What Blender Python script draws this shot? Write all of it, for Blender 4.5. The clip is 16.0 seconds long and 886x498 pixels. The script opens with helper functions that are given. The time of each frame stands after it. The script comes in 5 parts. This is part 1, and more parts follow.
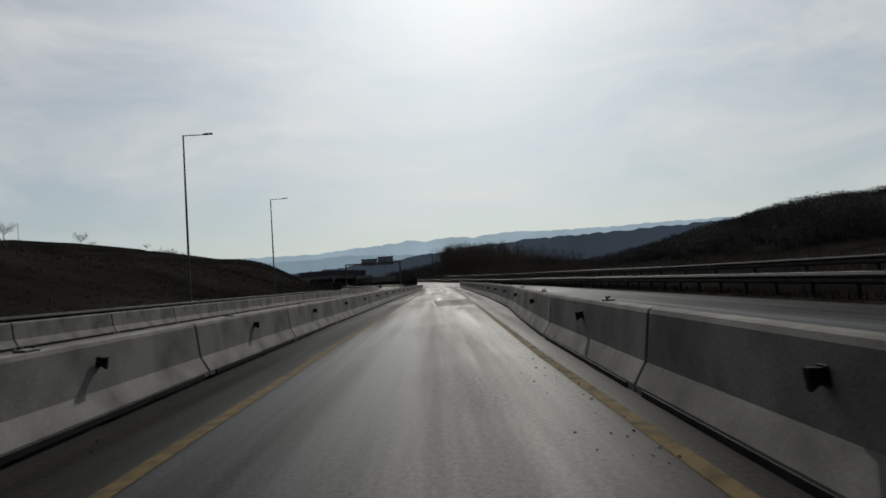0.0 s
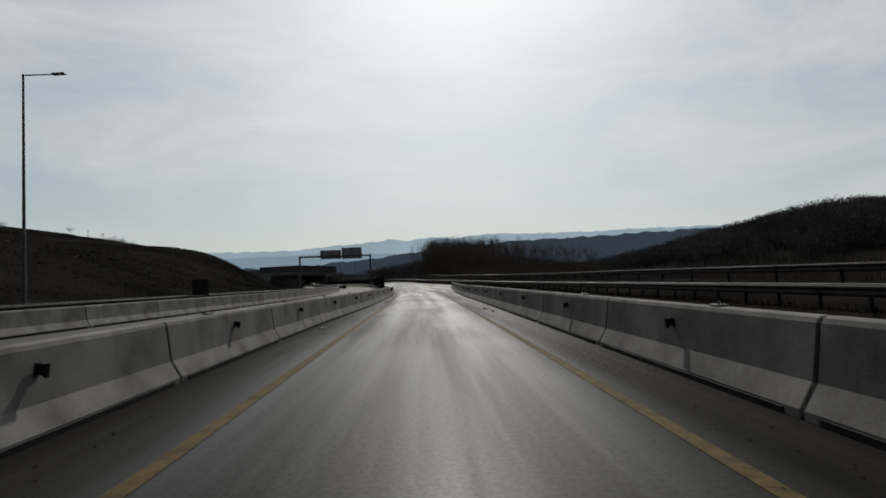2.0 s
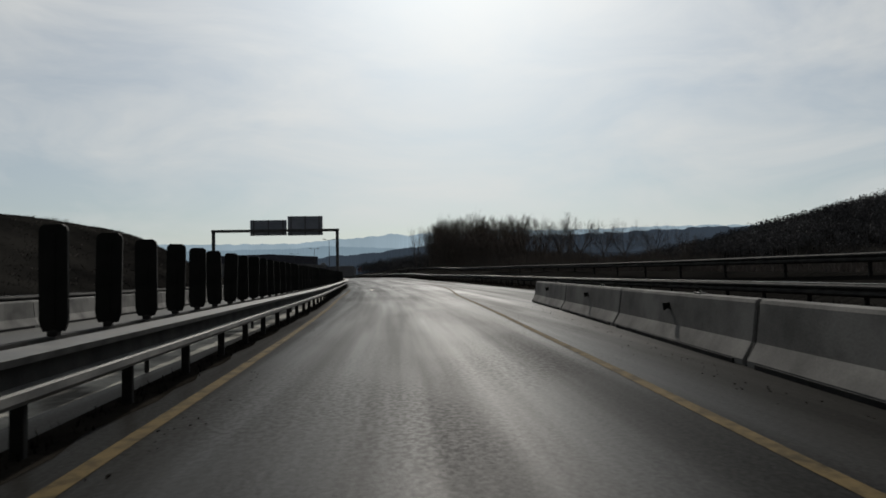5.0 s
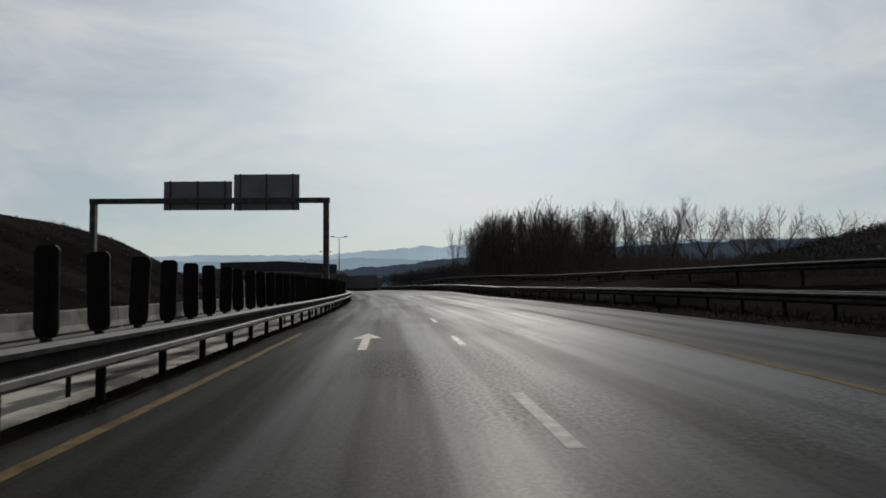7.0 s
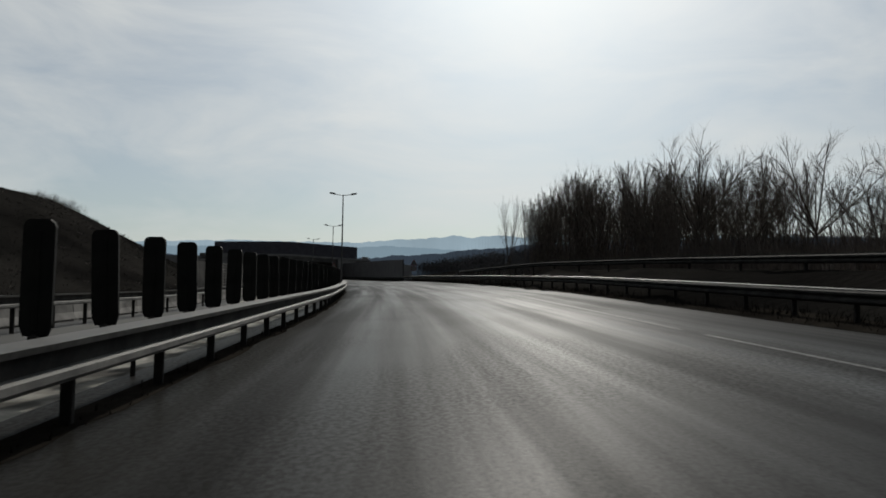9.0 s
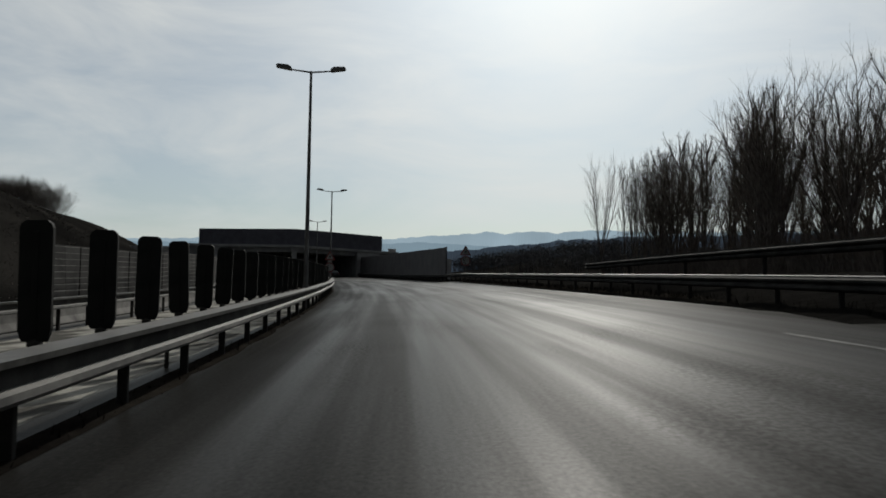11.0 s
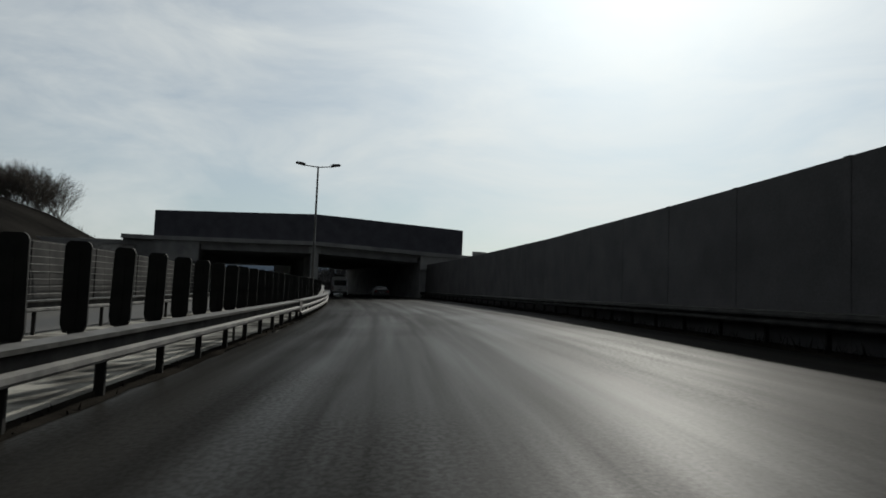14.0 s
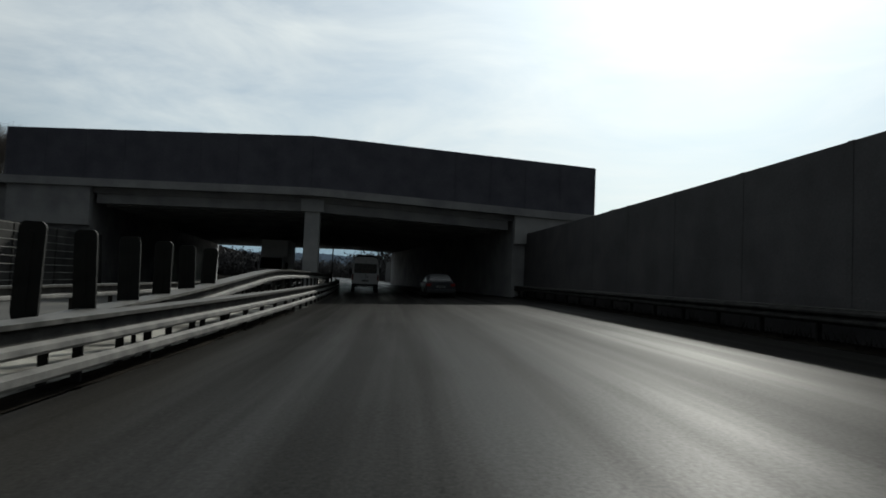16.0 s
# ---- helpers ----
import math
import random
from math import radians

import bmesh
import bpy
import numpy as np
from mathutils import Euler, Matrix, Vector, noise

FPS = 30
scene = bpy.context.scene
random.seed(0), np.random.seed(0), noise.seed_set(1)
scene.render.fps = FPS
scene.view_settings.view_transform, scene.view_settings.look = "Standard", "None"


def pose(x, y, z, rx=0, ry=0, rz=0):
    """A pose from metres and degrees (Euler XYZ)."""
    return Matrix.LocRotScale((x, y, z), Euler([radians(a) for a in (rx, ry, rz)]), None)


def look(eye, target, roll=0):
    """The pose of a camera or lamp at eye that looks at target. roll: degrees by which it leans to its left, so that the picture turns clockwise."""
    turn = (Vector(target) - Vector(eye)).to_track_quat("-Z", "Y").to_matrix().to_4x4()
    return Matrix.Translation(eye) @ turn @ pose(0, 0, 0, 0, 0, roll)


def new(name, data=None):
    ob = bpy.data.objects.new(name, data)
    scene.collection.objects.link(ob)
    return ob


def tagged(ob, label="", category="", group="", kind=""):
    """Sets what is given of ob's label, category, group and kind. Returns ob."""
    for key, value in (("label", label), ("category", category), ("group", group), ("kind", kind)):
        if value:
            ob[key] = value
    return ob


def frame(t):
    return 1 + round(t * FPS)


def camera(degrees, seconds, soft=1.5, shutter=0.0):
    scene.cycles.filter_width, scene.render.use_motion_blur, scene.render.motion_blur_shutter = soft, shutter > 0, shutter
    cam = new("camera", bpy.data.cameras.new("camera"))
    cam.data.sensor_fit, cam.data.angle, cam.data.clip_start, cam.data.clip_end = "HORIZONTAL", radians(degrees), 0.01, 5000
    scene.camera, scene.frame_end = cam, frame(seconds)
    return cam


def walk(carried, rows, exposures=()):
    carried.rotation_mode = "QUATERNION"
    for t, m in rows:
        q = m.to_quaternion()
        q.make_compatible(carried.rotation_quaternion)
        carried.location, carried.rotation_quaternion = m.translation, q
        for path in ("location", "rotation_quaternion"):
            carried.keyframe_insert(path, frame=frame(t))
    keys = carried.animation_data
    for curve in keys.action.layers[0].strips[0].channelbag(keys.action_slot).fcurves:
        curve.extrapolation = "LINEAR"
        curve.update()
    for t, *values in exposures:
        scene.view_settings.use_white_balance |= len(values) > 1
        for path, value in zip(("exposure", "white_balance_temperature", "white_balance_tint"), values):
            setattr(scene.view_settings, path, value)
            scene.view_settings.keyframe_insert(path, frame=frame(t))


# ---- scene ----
cam = camera(68.7, 16.0, soft=1.7, shutter=0.04)
PATH = [
    (0.0, pose(0.00, 0.00, 1.23, 92.72, 3.63, -0.28)),
    (0.5, pose(-0.10, 10.87, 1.23, 93.72, 3.14, -0.51)),
    (1.0, pose(-0.17, 21.69, 1.24, 94.08, 2.70, -1.13)),
    (1.5, pose(-0.21, 32.44, 1.23, 93.54, 1.65, -1.82)),
    (2.0, pose(-0.21, 43.12, 1.22, 92.68, 2.03, -2.00)),
    (2.5, pose(-0.18, 53.74, 1.21, 92.41, 1.60, -2.61)),
    (3.0, pose(-0.13, 64.32, 1.19, 92.13, 1.35, -2.97)),
    (3.5, pose(-0.11, 74.91, 1.17, 91.57, 1.32, -2.31)),
    (4.0, pose(-0.14, 85.48, 1.14, 92.16, 1.57, -2.69)),
    (4.5, pose(-0.27, 95.96, 1.13, 92.24, 1.26, -2.42)),
    (5.0, pose(-0.51, 106.35, 1.12, 92.32, 1.09, -1.90)),
    (5.5, pose(-0.88, 116.66, 1.13, 92.40, 1.04, -1.29)),
    (6.0, pose(-1.39, 126.91, 1.13, 92.48, 1.11, -0.63)),
    (6.5, pose(-2.02, 137.13, 1.14, 92.55, 1.30, 0.05)),
    (7.0, pose(-2.78, 147.32, 1.16, 93.45, 0.61, 0.85)),
    (7.5, pose(-3.67, 157.42, 1.20, 92.77, 0.20, 1.57)),
    (8.0, pose(-4.67, 167.41, 1.23, 92.22, 0.04, 2.26)),
    (8.5, pose(-5.77, 177.32, 1.28, 91.75, -0.02, 2.80)),
    (9.0, pose(-6.97, 187.16, 1.33, 92.60, -0.93, 3.47)),
    (9.5, pose(-8.27, 196.92, 1.38, 92.43, -1.20, 4.29)),
    (10.0, pose(-9.65, 206.58, 1.43, 92.61, -1.15, 4.91)),
    (10.5, pose(-11.13, 216.13, 1.48, 92.43, -1.02, 5.59)),
    (11.0, pose(-12.71, 225.57, 1.52, 92.25, -0.99, 6.34)),
    (11.5, pose(-14.41, 234.94, 1.55, 92.07, -1.07, 7.18)),
    (12.0, pose(-16.24, 244.23, 1.57, 91.89, -1.27, 8.11)),
    (12.5, pose(-18.22, 253.47, 1.58, 91.71, -1.62, 9.11)),
    (13.0, pose(-20.38, 262.67, 1.58, 91.67, -2.12, 10.16)),
    (13.5, pose(-22.71, 271.85, 1.58, 92.29, -1.78, 11.23)),
    (14.0, pose(-25.23, 281.03, 1.60, 93.76, -2.27, 12.66)),
    (14.5, pose(-27.95, 290.22, 1.61, 93.41, -1.73, 13.95)),
    (15.0, pose(-30.87, 299.42, 1.63, 93.90, -2.17, 15.26)),
    (15.5, pose(-33.97, 308.58, 1.64, 93.30, -2.60, 16.78)),
    (16.0, pose(-37.26, 317.68, 1.64, 92.71, -2.53, 17.71)),
]
EXPOSURE = [(0.0, 0.0, 6500, 10), (7.0, 0.0, 6500, 10), (9.0, 0.0, 6450, 9), (12.5, 0.07, 6450, 8), (14.0, 0.13, 6400, 7), (15.0, 0.2, 6350, 6), (16.0, 0.40, 6300, 5)]
walk(cam, PATH, EXPOSURE)

# ---- sky and sun ----
SUN_AZ, SUN_EL = 4.0, 34.5          # degrees right of +y, degrees above the horizon
sun_way = Vector((math.sin(radians(SUN_AZ)) * math.cos(radians(SUN_EL)),
                  math.cos(radians(SUN_AZ)) * math.cos(radians(SUN_EL)), math.sin(radians(SUN_EL))))
world = bpy.data.worlds.new("hazy_sky")
world.use_nodes = True
scene.world = world
wn, wl = world.node_tree.nodes, world.node_tree.links
wn.clear()


def wnode(kind, **values):
    n = wn.new(kind)
    for k, v in values.items():
        n.inputs[k].default_value = v
    return n


w_out = wn.new("ShaderNodeOutputWorld")
w_bg = wnode("ShaderNodeBackground", Strength=1.0)
sky = wn.new("ShaderNodeTexSky")
sky.sky_type, sky.sun_disc = "NISHITA", False
sky.sun_elevation, sky.sun_rotation = radians(SUN_EL), radians(SUN_AZ)
sky.altitude, sky.air_density, sky.dust_density, sky.ozone_density = 200, 1.0, 1.0, 1.0
w_tc = wn.new("ShaderNodeTexCoord")
w_map = wn.new("ShaderNodeMapping")
w_map.inputs["Scale"].default_value = (1.6, 1.6, 5.0)
w_cloud = wnode("ShaderNodeTexNoise", Scale=2.2, Detail=7.0, Roughness=0.58, Distortion=0.5)
w_ramp = wn.new("ShaderNodeValToRGB")
w_ramp.color_ramp.elements[0].position, w_ramp.color_ramp.elements[1].position = 0.36, 0.72
w_ramp.color_ramp.elements[0].color = (0.45, 0.45, 0.45, 1)
w_ramp.color_ramp.elements[1].color = (0.88, 0.88, 0.88, 1)
w_scale = wn.new("ShaderNodeMix")
w_scale.data_type, w_scale.blend_type = "RGBA", "MULTIPLY"
w_scale.inputs["Factor"].default_value = 1.0
w_scale.inputs["B"].default_value = (0.036, 0.045, 0.049, 1)
w_veil = wn.new("ShaderNodeMix")
w_veil.data_type = "RGBA"
w_fwd = wn.new("ShaderNodeMapRange")
w_fwd.interpolation_type = "SMOOTHSTEP"
for k, v in (("From Min", 0.05), ("From Max", 0.72), ("To Min", 0.16), ("To Max", 1.0)):
    w_fwd.inputs[k].default_value = v
w_tint = wn.new("ShaderNodeMix")
w_tint.data_type, w_tint.blend_type = "RGBA", "MULTIPLY"
w_tint.inputs["Factor"].default_value = 1.0
w_veil.inputs["B"].default_value = (0.615, 0.63, 0.62, 1)
# thin cloud brightens towards the sun
w_dot = wn.new("ShaderNodeVectorMath")
w_dot.operation = "DOT_PRODUCT"
w_dot.inputs[1].default_value = sun_way
w_pow = wn.new("ShaderNodeMath")
w_pow.operation, w_pow.use_clamp = "POWER", False
w_pow.inputs[1].default_value = 14.0
w_max = wn.new("ShaderNodeMath")
w_max.operation = "MAXIMUM"
w_max.inputs[1].default_value = 0.0
w_gain = wn.new("ShaderNodeMix")
w_gain.data_type, w_gain.blend_type = "RGBA", "ADD"
w_gain.inputs["Factor"].default_value = 1.0
w_glow = wn.new("ShaderNodeMix")
w_glow.data_type = "RGBA"
w_glow.inputs["A"].default_value = (0, 0, 0, 1)
w_glow.inputs["B"].default_value = (0.47, 0.46, 0.445, 1)
wl.new(w_tc.outputs["Generated"], w_map.inputs["Vector"])
wl.new(w_map.outputs["Vector"], w_cloud.inputs["Vector"])
wl.new(w_cloud.outputs["Fac"], w_ramp.inputs["Fac"])
wl.new(sky.outputs["Color"], w_scale.inputs["A"])
wl.new(w_scale.outputs["Result"], w_veil.inputs["A"])
wl.new(w_ramp.outputs["Color"], w_veil.inputs["Factor"])
wl.new(w_dot.outputs["Value"], w_fwd.inputs["Value"])
wl.new(w_veil.outputs["Result"], w_tint.inputs["A"])
wl.new(w_fwd.outputs["Result"], w_tint.inputs["B"])
wl.new(w_tc.outputs["Generated"], w_dot.inputs[0])
wl.new(w_dot.outputs["Value"], w_max.inputs[0])
wl.new(w_max.outputs["Value"], w_pow.inputs[0])
wl.new(w_pow.outputs["Value"], w_glow.inputs["Factor"])
wl.new(w_tint.outputs["Result"], w_gain.inputs["A"])
wl.new(w_glow.outputs["Result"], w_gain.inputs["B"])
wl.new(w_gain.outputs["Result"], w_bg.inputs["Color"])
wl.new(w_bg.outputs["Background"], w_out.inputs["Surface"])

sun_lamp = new("sun", bpy.data.lights.new("sun", "SUN"))
sun_lamp.data.energy, sun_lamp.data.angle, sun_lamp.data.color = 2.8, radians(1.5), (1.0, 0.95, 0.87)
sun_lamp.matrix_world = look((0, 0, 60), Vector((0, 0, 60)) - sun_way)


# ---- materials ----
def material(name, dark, light, rough=0.8, metal=0.0, scale=1.5, fine=40.0, bump=0.3, depth=0.01, spec=0.4,
             stretch=(1, 1, 1), coords="Object", rough_vary=0.0, contrast=(0.35, 0.65), detail=5.0, island=0.0, obvary=0.0):
    m = bpy.data.materials.new(name)
    m.use_nodes = True
    n, l = m.node_tree.nodes, m.node_tree.links
    p = n["Principled BSDF"]
    p.inputs["Roughness"].default_value, p.inputs["Metallic"].default_value = rough, metal
    p.inputs["Specular IOR Level"].default_value = spec
    tc = n.new("ShaderNodeTexCoord")
    mp = n.new("ShaderNodeMapping")
    mp.inputs["Scale"].default_value = stretch
    l.new(tc.outputs[coords], mp.inputs["Vector"])
    big = n.new("ShaderNodeTexNoise")
    big.inputs["Scale"].default_value, big.inputs["Detail"].default_value = scale, detail
    l.new(mp.outputs["Vector"], big.inputs["Vector"])
    small = n.new("ShaderNodeTexNoise")
    small.inputs["Scale"].default_value, small.inputs["Detail"].default_value = fine, 3.0
    l.new(tc.outputs[coords], small.inputs["Vector"])
    r = n.new("ShaderNodeValToRGB")
    r.color_ramp.elements[0].position, r.color_ramp.elements[1].position = contrast
    r.color_ramp.elements[0].color, r.color_ramp.elements[1].color = (*dark, 1), (*light, 1)
    l.new(big.outputs["Fac"], r.inputs["Fac"])
    grain = n.new("ShaderNodeMapRange")
    grain.inputs["To Min"].default_value, grain.inputs["To Max"].default_value = 0.7, 1.3
    l.new(small.outputs["Fac"], grain.inputs["Value"])
    mul = n.new("ShaderNodeMix")
    mul.data_type, mul.blend_type = "RGBA", "MULTIPLY"
    mul.inputs["Factor"].default_value = 1.0
    l.new(r.outputs["Color"], mul.inputs["A"])
    l.new(grain.outputs["Result"], mul.inputs["B"])
    out = mul.outputs["Result"]
    if island or obvary:
        src = n.new("ShaderNodeNewGeometry").outputs["Random Per Island"] if island else n.new("ShaderNodeObjectInfo").outputs["Random"]
        v = n.new("ShaderNodeMapRange")
        a = island or obvary
        v.inputs["To Min"].default_value, v.inputs["To Max"].default_value = 1 - a, 1 + a
        l.new(src, v.inputs["Value"])
        m2 = n.new("ShaderNodeMix")
        m2.data_type, m2.blend_type = "RGBA", "MULTIPLY"
        m2.inputs["Factor"].default_value = 1.0
        l.new(out, m2.inputs["A"])
        l.new(v.outputs["Result"], m2.inputs["B"])
        out = m2.outputs["Result"]
    l.new(out, p.inputs["Base Color"])
    if rough_vary:
        rv = n.new("ShaderNodeMapRange")
        rv.inputs["To Min"].default_value, rv.inputs["To Max"].default_value = rough - rough_vary, rough + rough_vary
        rv.inputs["From Min"].default_value, rv.inputs["From Max"].default_value = contrast
        l.new(big.outputs["Fac"], rv.inputs["Value"])
        l.new(rv.outputs["Result"], p.inputs["Roughness"])
    if bump:
        b = n.new("ShaderNodeBump")
        b.inputs["Strength"].default_value, b.inputs["Distance"].default_value = bump, depth
        l.new(small.outputs["Fac"], b.inputs["Height"])
        l.new(b.outputs["Normal"], p.inputs["Normal"])
    return m




def asphalt(name, dark, light, rough, spec):
    """Asphalt with long wheel-track streaks, hand-sized worn mottling and coarse stone grain."""
    m = bpy.data.materials.new(name)
    m.use_nodes = True
    n, l = m.node_tree.nodes, m.node_tree.links
    p = n["Principled BSDF"]
    tc = n.new("ShaderNodeTexCoord")

    def noise_of(scale, detail, stretch, distort=0.0):
        mp, nz = n.new("ShaderNodeMapping"), n.new("ShaderNodeTexNoise")
        mp.inputs["Scale"].default_value = stretch
        nz.inputs["Scale"].default_value, nz.inputs["Detail"].default_value, nz.inputs["Distortion"].default_value = scale, detail, distort
        l.new(tc.outputs["UV"], mp.inputs["Vector"])
        l.new(mp.outputs["Vector"], nz.inputs["Vector"])
        return nz.outputs["Fac"]

    def spread(src, lo, hi, a, b):
        r = n.new("ShaderNodeMapRange")
        for k, v in (("From Min", lo), ("From Max", hi), ("To Min", a), ("To Max", b)):
            r.inputs[k].default_value = v
        l.new(src, r.inputs["Value"])
        return r.outputs["Result"]

    def math_of(op, a, b):
        r = n.new("ShaderNodeMath")
        r.operation = op
        for i, v in enumerate((a, b)):
            if isinstance(v, float):
                r.inputs[i].default_value = v
            else:
                l.new(v, r.inputs[i])
        return r.outputs["Value"]

    streak = noise_of(1.0, 4, (1.15, 0.035, 1))
    mottle = noise_of(17.0, 6, (1, 0.8, 1))
    area = noise_of(0.22, 3, (1, 0.5, 1))
    grain = noise_of(34.0, 3, (1, 1, 1))
    pebble = noise_of(22.0, 4, (1, 1, 1))
    # wheel tracks are polished, the strips between them stay rough
    sep = n.new("ShaderNodeSeparateXYZ")
    l.new(tc.outputs["UV"], sep.inputs["Vector"])
    across = math_of("ADD", sep.outputs["X"], spread(streak, 0.3, 0.7, -0.25, 0.25))
    def tracks(stops):
        ramp_ = n.new("ShaderNodeValToRGB")
        while len(ramp_.color_ramp.elements) < len(stops):
            ramp_.color_ramp.elements.new(0.5)
        for el, (u, g) in zip(ramp_.color_ramp.elements, stops):
            el.position = (u + 3.0) / 10.0
        for el, (u, g) in zip(ramp_.color_ramp.elements, stops):
            el.color = (g / 2, g / 2, g / 2, 1)
        l.new(spread(across, -3.0, 7.0, 0.0, 1.0), ramp_.inputs["Fac"])
        return ramp_.outputs["Color"]

    single = tracks([(-3.0, 0.25), (-2.1, 0.32), (-1.6, 0.95), (-0.8, 1.25), (0.05, 0.85), (0.85, 1.3), (1.5, 0.95), (2.0, 0.36), (3.2, 0.3), (4.5, 0.45), (7.0, 0.45)])
    twin = tracks([(-3.0, 0.22), (-1.9, 0.3), (-1.0, 0.75), (0.1, 0.7), (1.0, 0.95), (1.8, 0.8), (2.8, 1.35), (3.6, 0.85), (4.6, 1.35), (5.5, 0.75), (7.0, 0.5)])
    both = n.new("ShaderNodeMix")
    both.data_type = "RGBA"
    l.new(spread(sep.outputs["Y"], 106.0, 146.0, 0.0, 1.0), both.inputs["Factor"])
    l.new(single, both.inputs["A"])
    l.new(twin, both.inputs["B"])
    polish = math_of("MULTIPLY", both.outputs["Result"], 2.0)
    worn = math_of("MULTIPLY", spread(area, 0.48, 0.60, 0.0, 0.8), spread(mottle, 0.42, 0.60, 0.0, 1.0))
    tone = math_of("ADD", math_of("MULTIPLY", streak, 0.65), math_of("MULTIPLY", mottle, 0.35))
    ramp = n.new("ShaderNodeValToRGB")
    ramp.color_ramp.elements[0].position, ramp.color_ramp.elements[1].position = 0.38, 0.62
    ramp.color_ramp.elements[0].color, ramp.color_ramp.elements[1].color = (*dark, 1), (*light, 1)
    l.new(tone, ramp.inputs["Fac"])
    mul = n.new("ShaderNodeMix")
    mul.data_type, mul.blend_type = "RGBA", "MULTIPLY"
    mul.inputs["Factor"].default_value = 1.0
    l.new(ramp.outputs["Color"], mul.inputs["A"])
    l.new(math_of("MULTIPLY", spread(grain, 0.3, 0.7, 0.6, 1.4), spread(worn, 0.0, 1.0, 1.0, 0.85)), mul.inputs["B"])
    l.new(mul.outputs["Result"], p.inputs["Base Color"])
    l.new(math_of("ADD", spread(streak, 0.35, 0.65, rough + 0.07, rough - 0.07), spread(worn, 0.0, 1.0, 0.0, 0.1)), p.inputs["Roughness"])
    l.new(math_of("MULTIPLY", math_of("MULTIPLY", spread(streak, 0.40, 0.62, spec * 0.6, spec * 1.3), polish), math_of("MULTIPLY", spread(worn, 0.0, 1.0, 1.12, 0.5), spread(pebble, 0.36, 0.64, 0.75, 1.25))), p.inputs["Specular IOR Level"])
    bp = n.new("ShaderNodeBump")
    bp.inputs["Strength"].default_value, bp.inputs["Distance"].default_value = 0.35, 0.006
    l.new(math_of("ADD", math_of("MULTIPLY", grain, 0.5), math_of("MULTIPLY", worn, 0.12)), bp.inputs["Height"])
    l.new(bp.outputs["Normal"], p.inputs["Normal"])
    return m


ASPHALT = asphalt("worn_asphalt", (0.0105, 0.0102, 0.0096), (0.0230, 0.0220, 0.0201), 0.42, 0.039)
ASPHALT_OLD = material("old_asphalt", (0.045, 0.045, 0.045), (0.085, 0.083, 0.078), 0.7, scale=1.0, fine=18, bump=0.5, spec=0.1,
                       stretch=(0.8, 0.06, 1), coords="UV", rough_vary=0.08)
PATCH = asphalt("repair_asphalt", (0.008, 0.008, 0.008), (0.018, 0.018, 0.017), 0.55, 0.022)
TAR = material("tar_seal", (0.012, 0.012, 0.012), (0.02, 0.02, 0.02), 0.44, scale=4, fine=30, bump=0.25, spec=0.2)
YELLOW = material("yellow_paint", (0.024, 0.0195, 0.011), (0.096, 0.069, 0.030), 0.8, spec=0.04, scale=5, fine=30, bump=0.3, contrast=(0.25, 0.6))
WHITE = material("worn_white_paint", (0.06, 0.06, 0.057), (0.33, 0.325, 0.31), 0.65, scale=6, fine=30, bump=0.3, contrast=(0.40, 0.64))
FADED = material("nearly_gone_white_paint", (0.03, 0.03, 0.029), (0.095, 0.094, 0.090), 0.48, spec=0.06, scale=5, fine=30, bump=0.3, contrast=(0.40, 0.70))
ARROW_PAINT = material("worn_pale_yellow_paint", (0.12, 0.112, 0.092), (0.36, 0.336, 0.275), 0.5, spec=0.10, scale=5, fine=30, bump=0.3, contrast=(0.30, 0.62))
CONCRETE = material("cast_concrete", (0.085, 0.083, 0.08), (0.175, 0.171, 0.163), 0.9, scale=1.2, fine=35, bump=0.3, depth=0.006, obvary=0.12, spec=0.1)
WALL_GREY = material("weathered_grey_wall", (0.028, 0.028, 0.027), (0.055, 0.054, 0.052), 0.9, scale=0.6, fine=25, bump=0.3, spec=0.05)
CONCRETE_DARK = material("stained_concrete", (0.27, 0.27, 0.28), (0.40, 0.40, 0.40), 0.9, scale=0.6, fine=25, bump=0.3, spec=0.1)
BLACK = material("black_rubber_seal", (0.010, 0.010, 0.010), (0.02, 0.02, 0.02), 0.8, scale=3, spec=0.08)
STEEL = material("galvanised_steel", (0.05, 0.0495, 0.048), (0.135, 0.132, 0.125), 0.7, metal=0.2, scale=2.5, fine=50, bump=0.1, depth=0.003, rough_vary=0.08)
# weathered steel, its dark tone also stands for shade in the rails' recessed webs
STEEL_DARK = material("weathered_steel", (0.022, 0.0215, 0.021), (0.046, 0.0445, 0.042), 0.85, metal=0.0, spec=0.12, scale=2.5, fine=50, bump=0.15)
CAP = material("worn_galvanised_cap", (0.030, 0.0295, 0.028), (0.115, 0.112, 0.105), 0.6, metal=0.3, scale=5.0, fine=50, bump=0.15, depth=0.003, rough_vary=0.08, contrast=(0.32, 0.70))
PADDLE = material("dark_green_plastic", (0.008, 0.009, 0.009), (0.016, 0.017, 0.016), 0.75, spec=0.2, scale=3, fine=60, bump=0.1, obvary=0.2)
POLE = material("grey_lamp_pole", (0.10, 0.10, 0.10), (0.17, 0.17, 0.17), 0.5, metal=0.5, scale=2, fine=60, bump=0.05)
SIGN_BACK = material("sign_back_aluminium", (0.36, 0.39, 0.46), (0.46, 0.49, 0.56), 0.55, metal=0.0, scale=1, fine=20, bump=0.05)
PIER = material("pale_pier_concrete", (0.36, 0.365, 0.37), (0.48, 0.48, 0.475), 0.9, scale=0.7, fine=25, bump=0.3, spec=0.1)
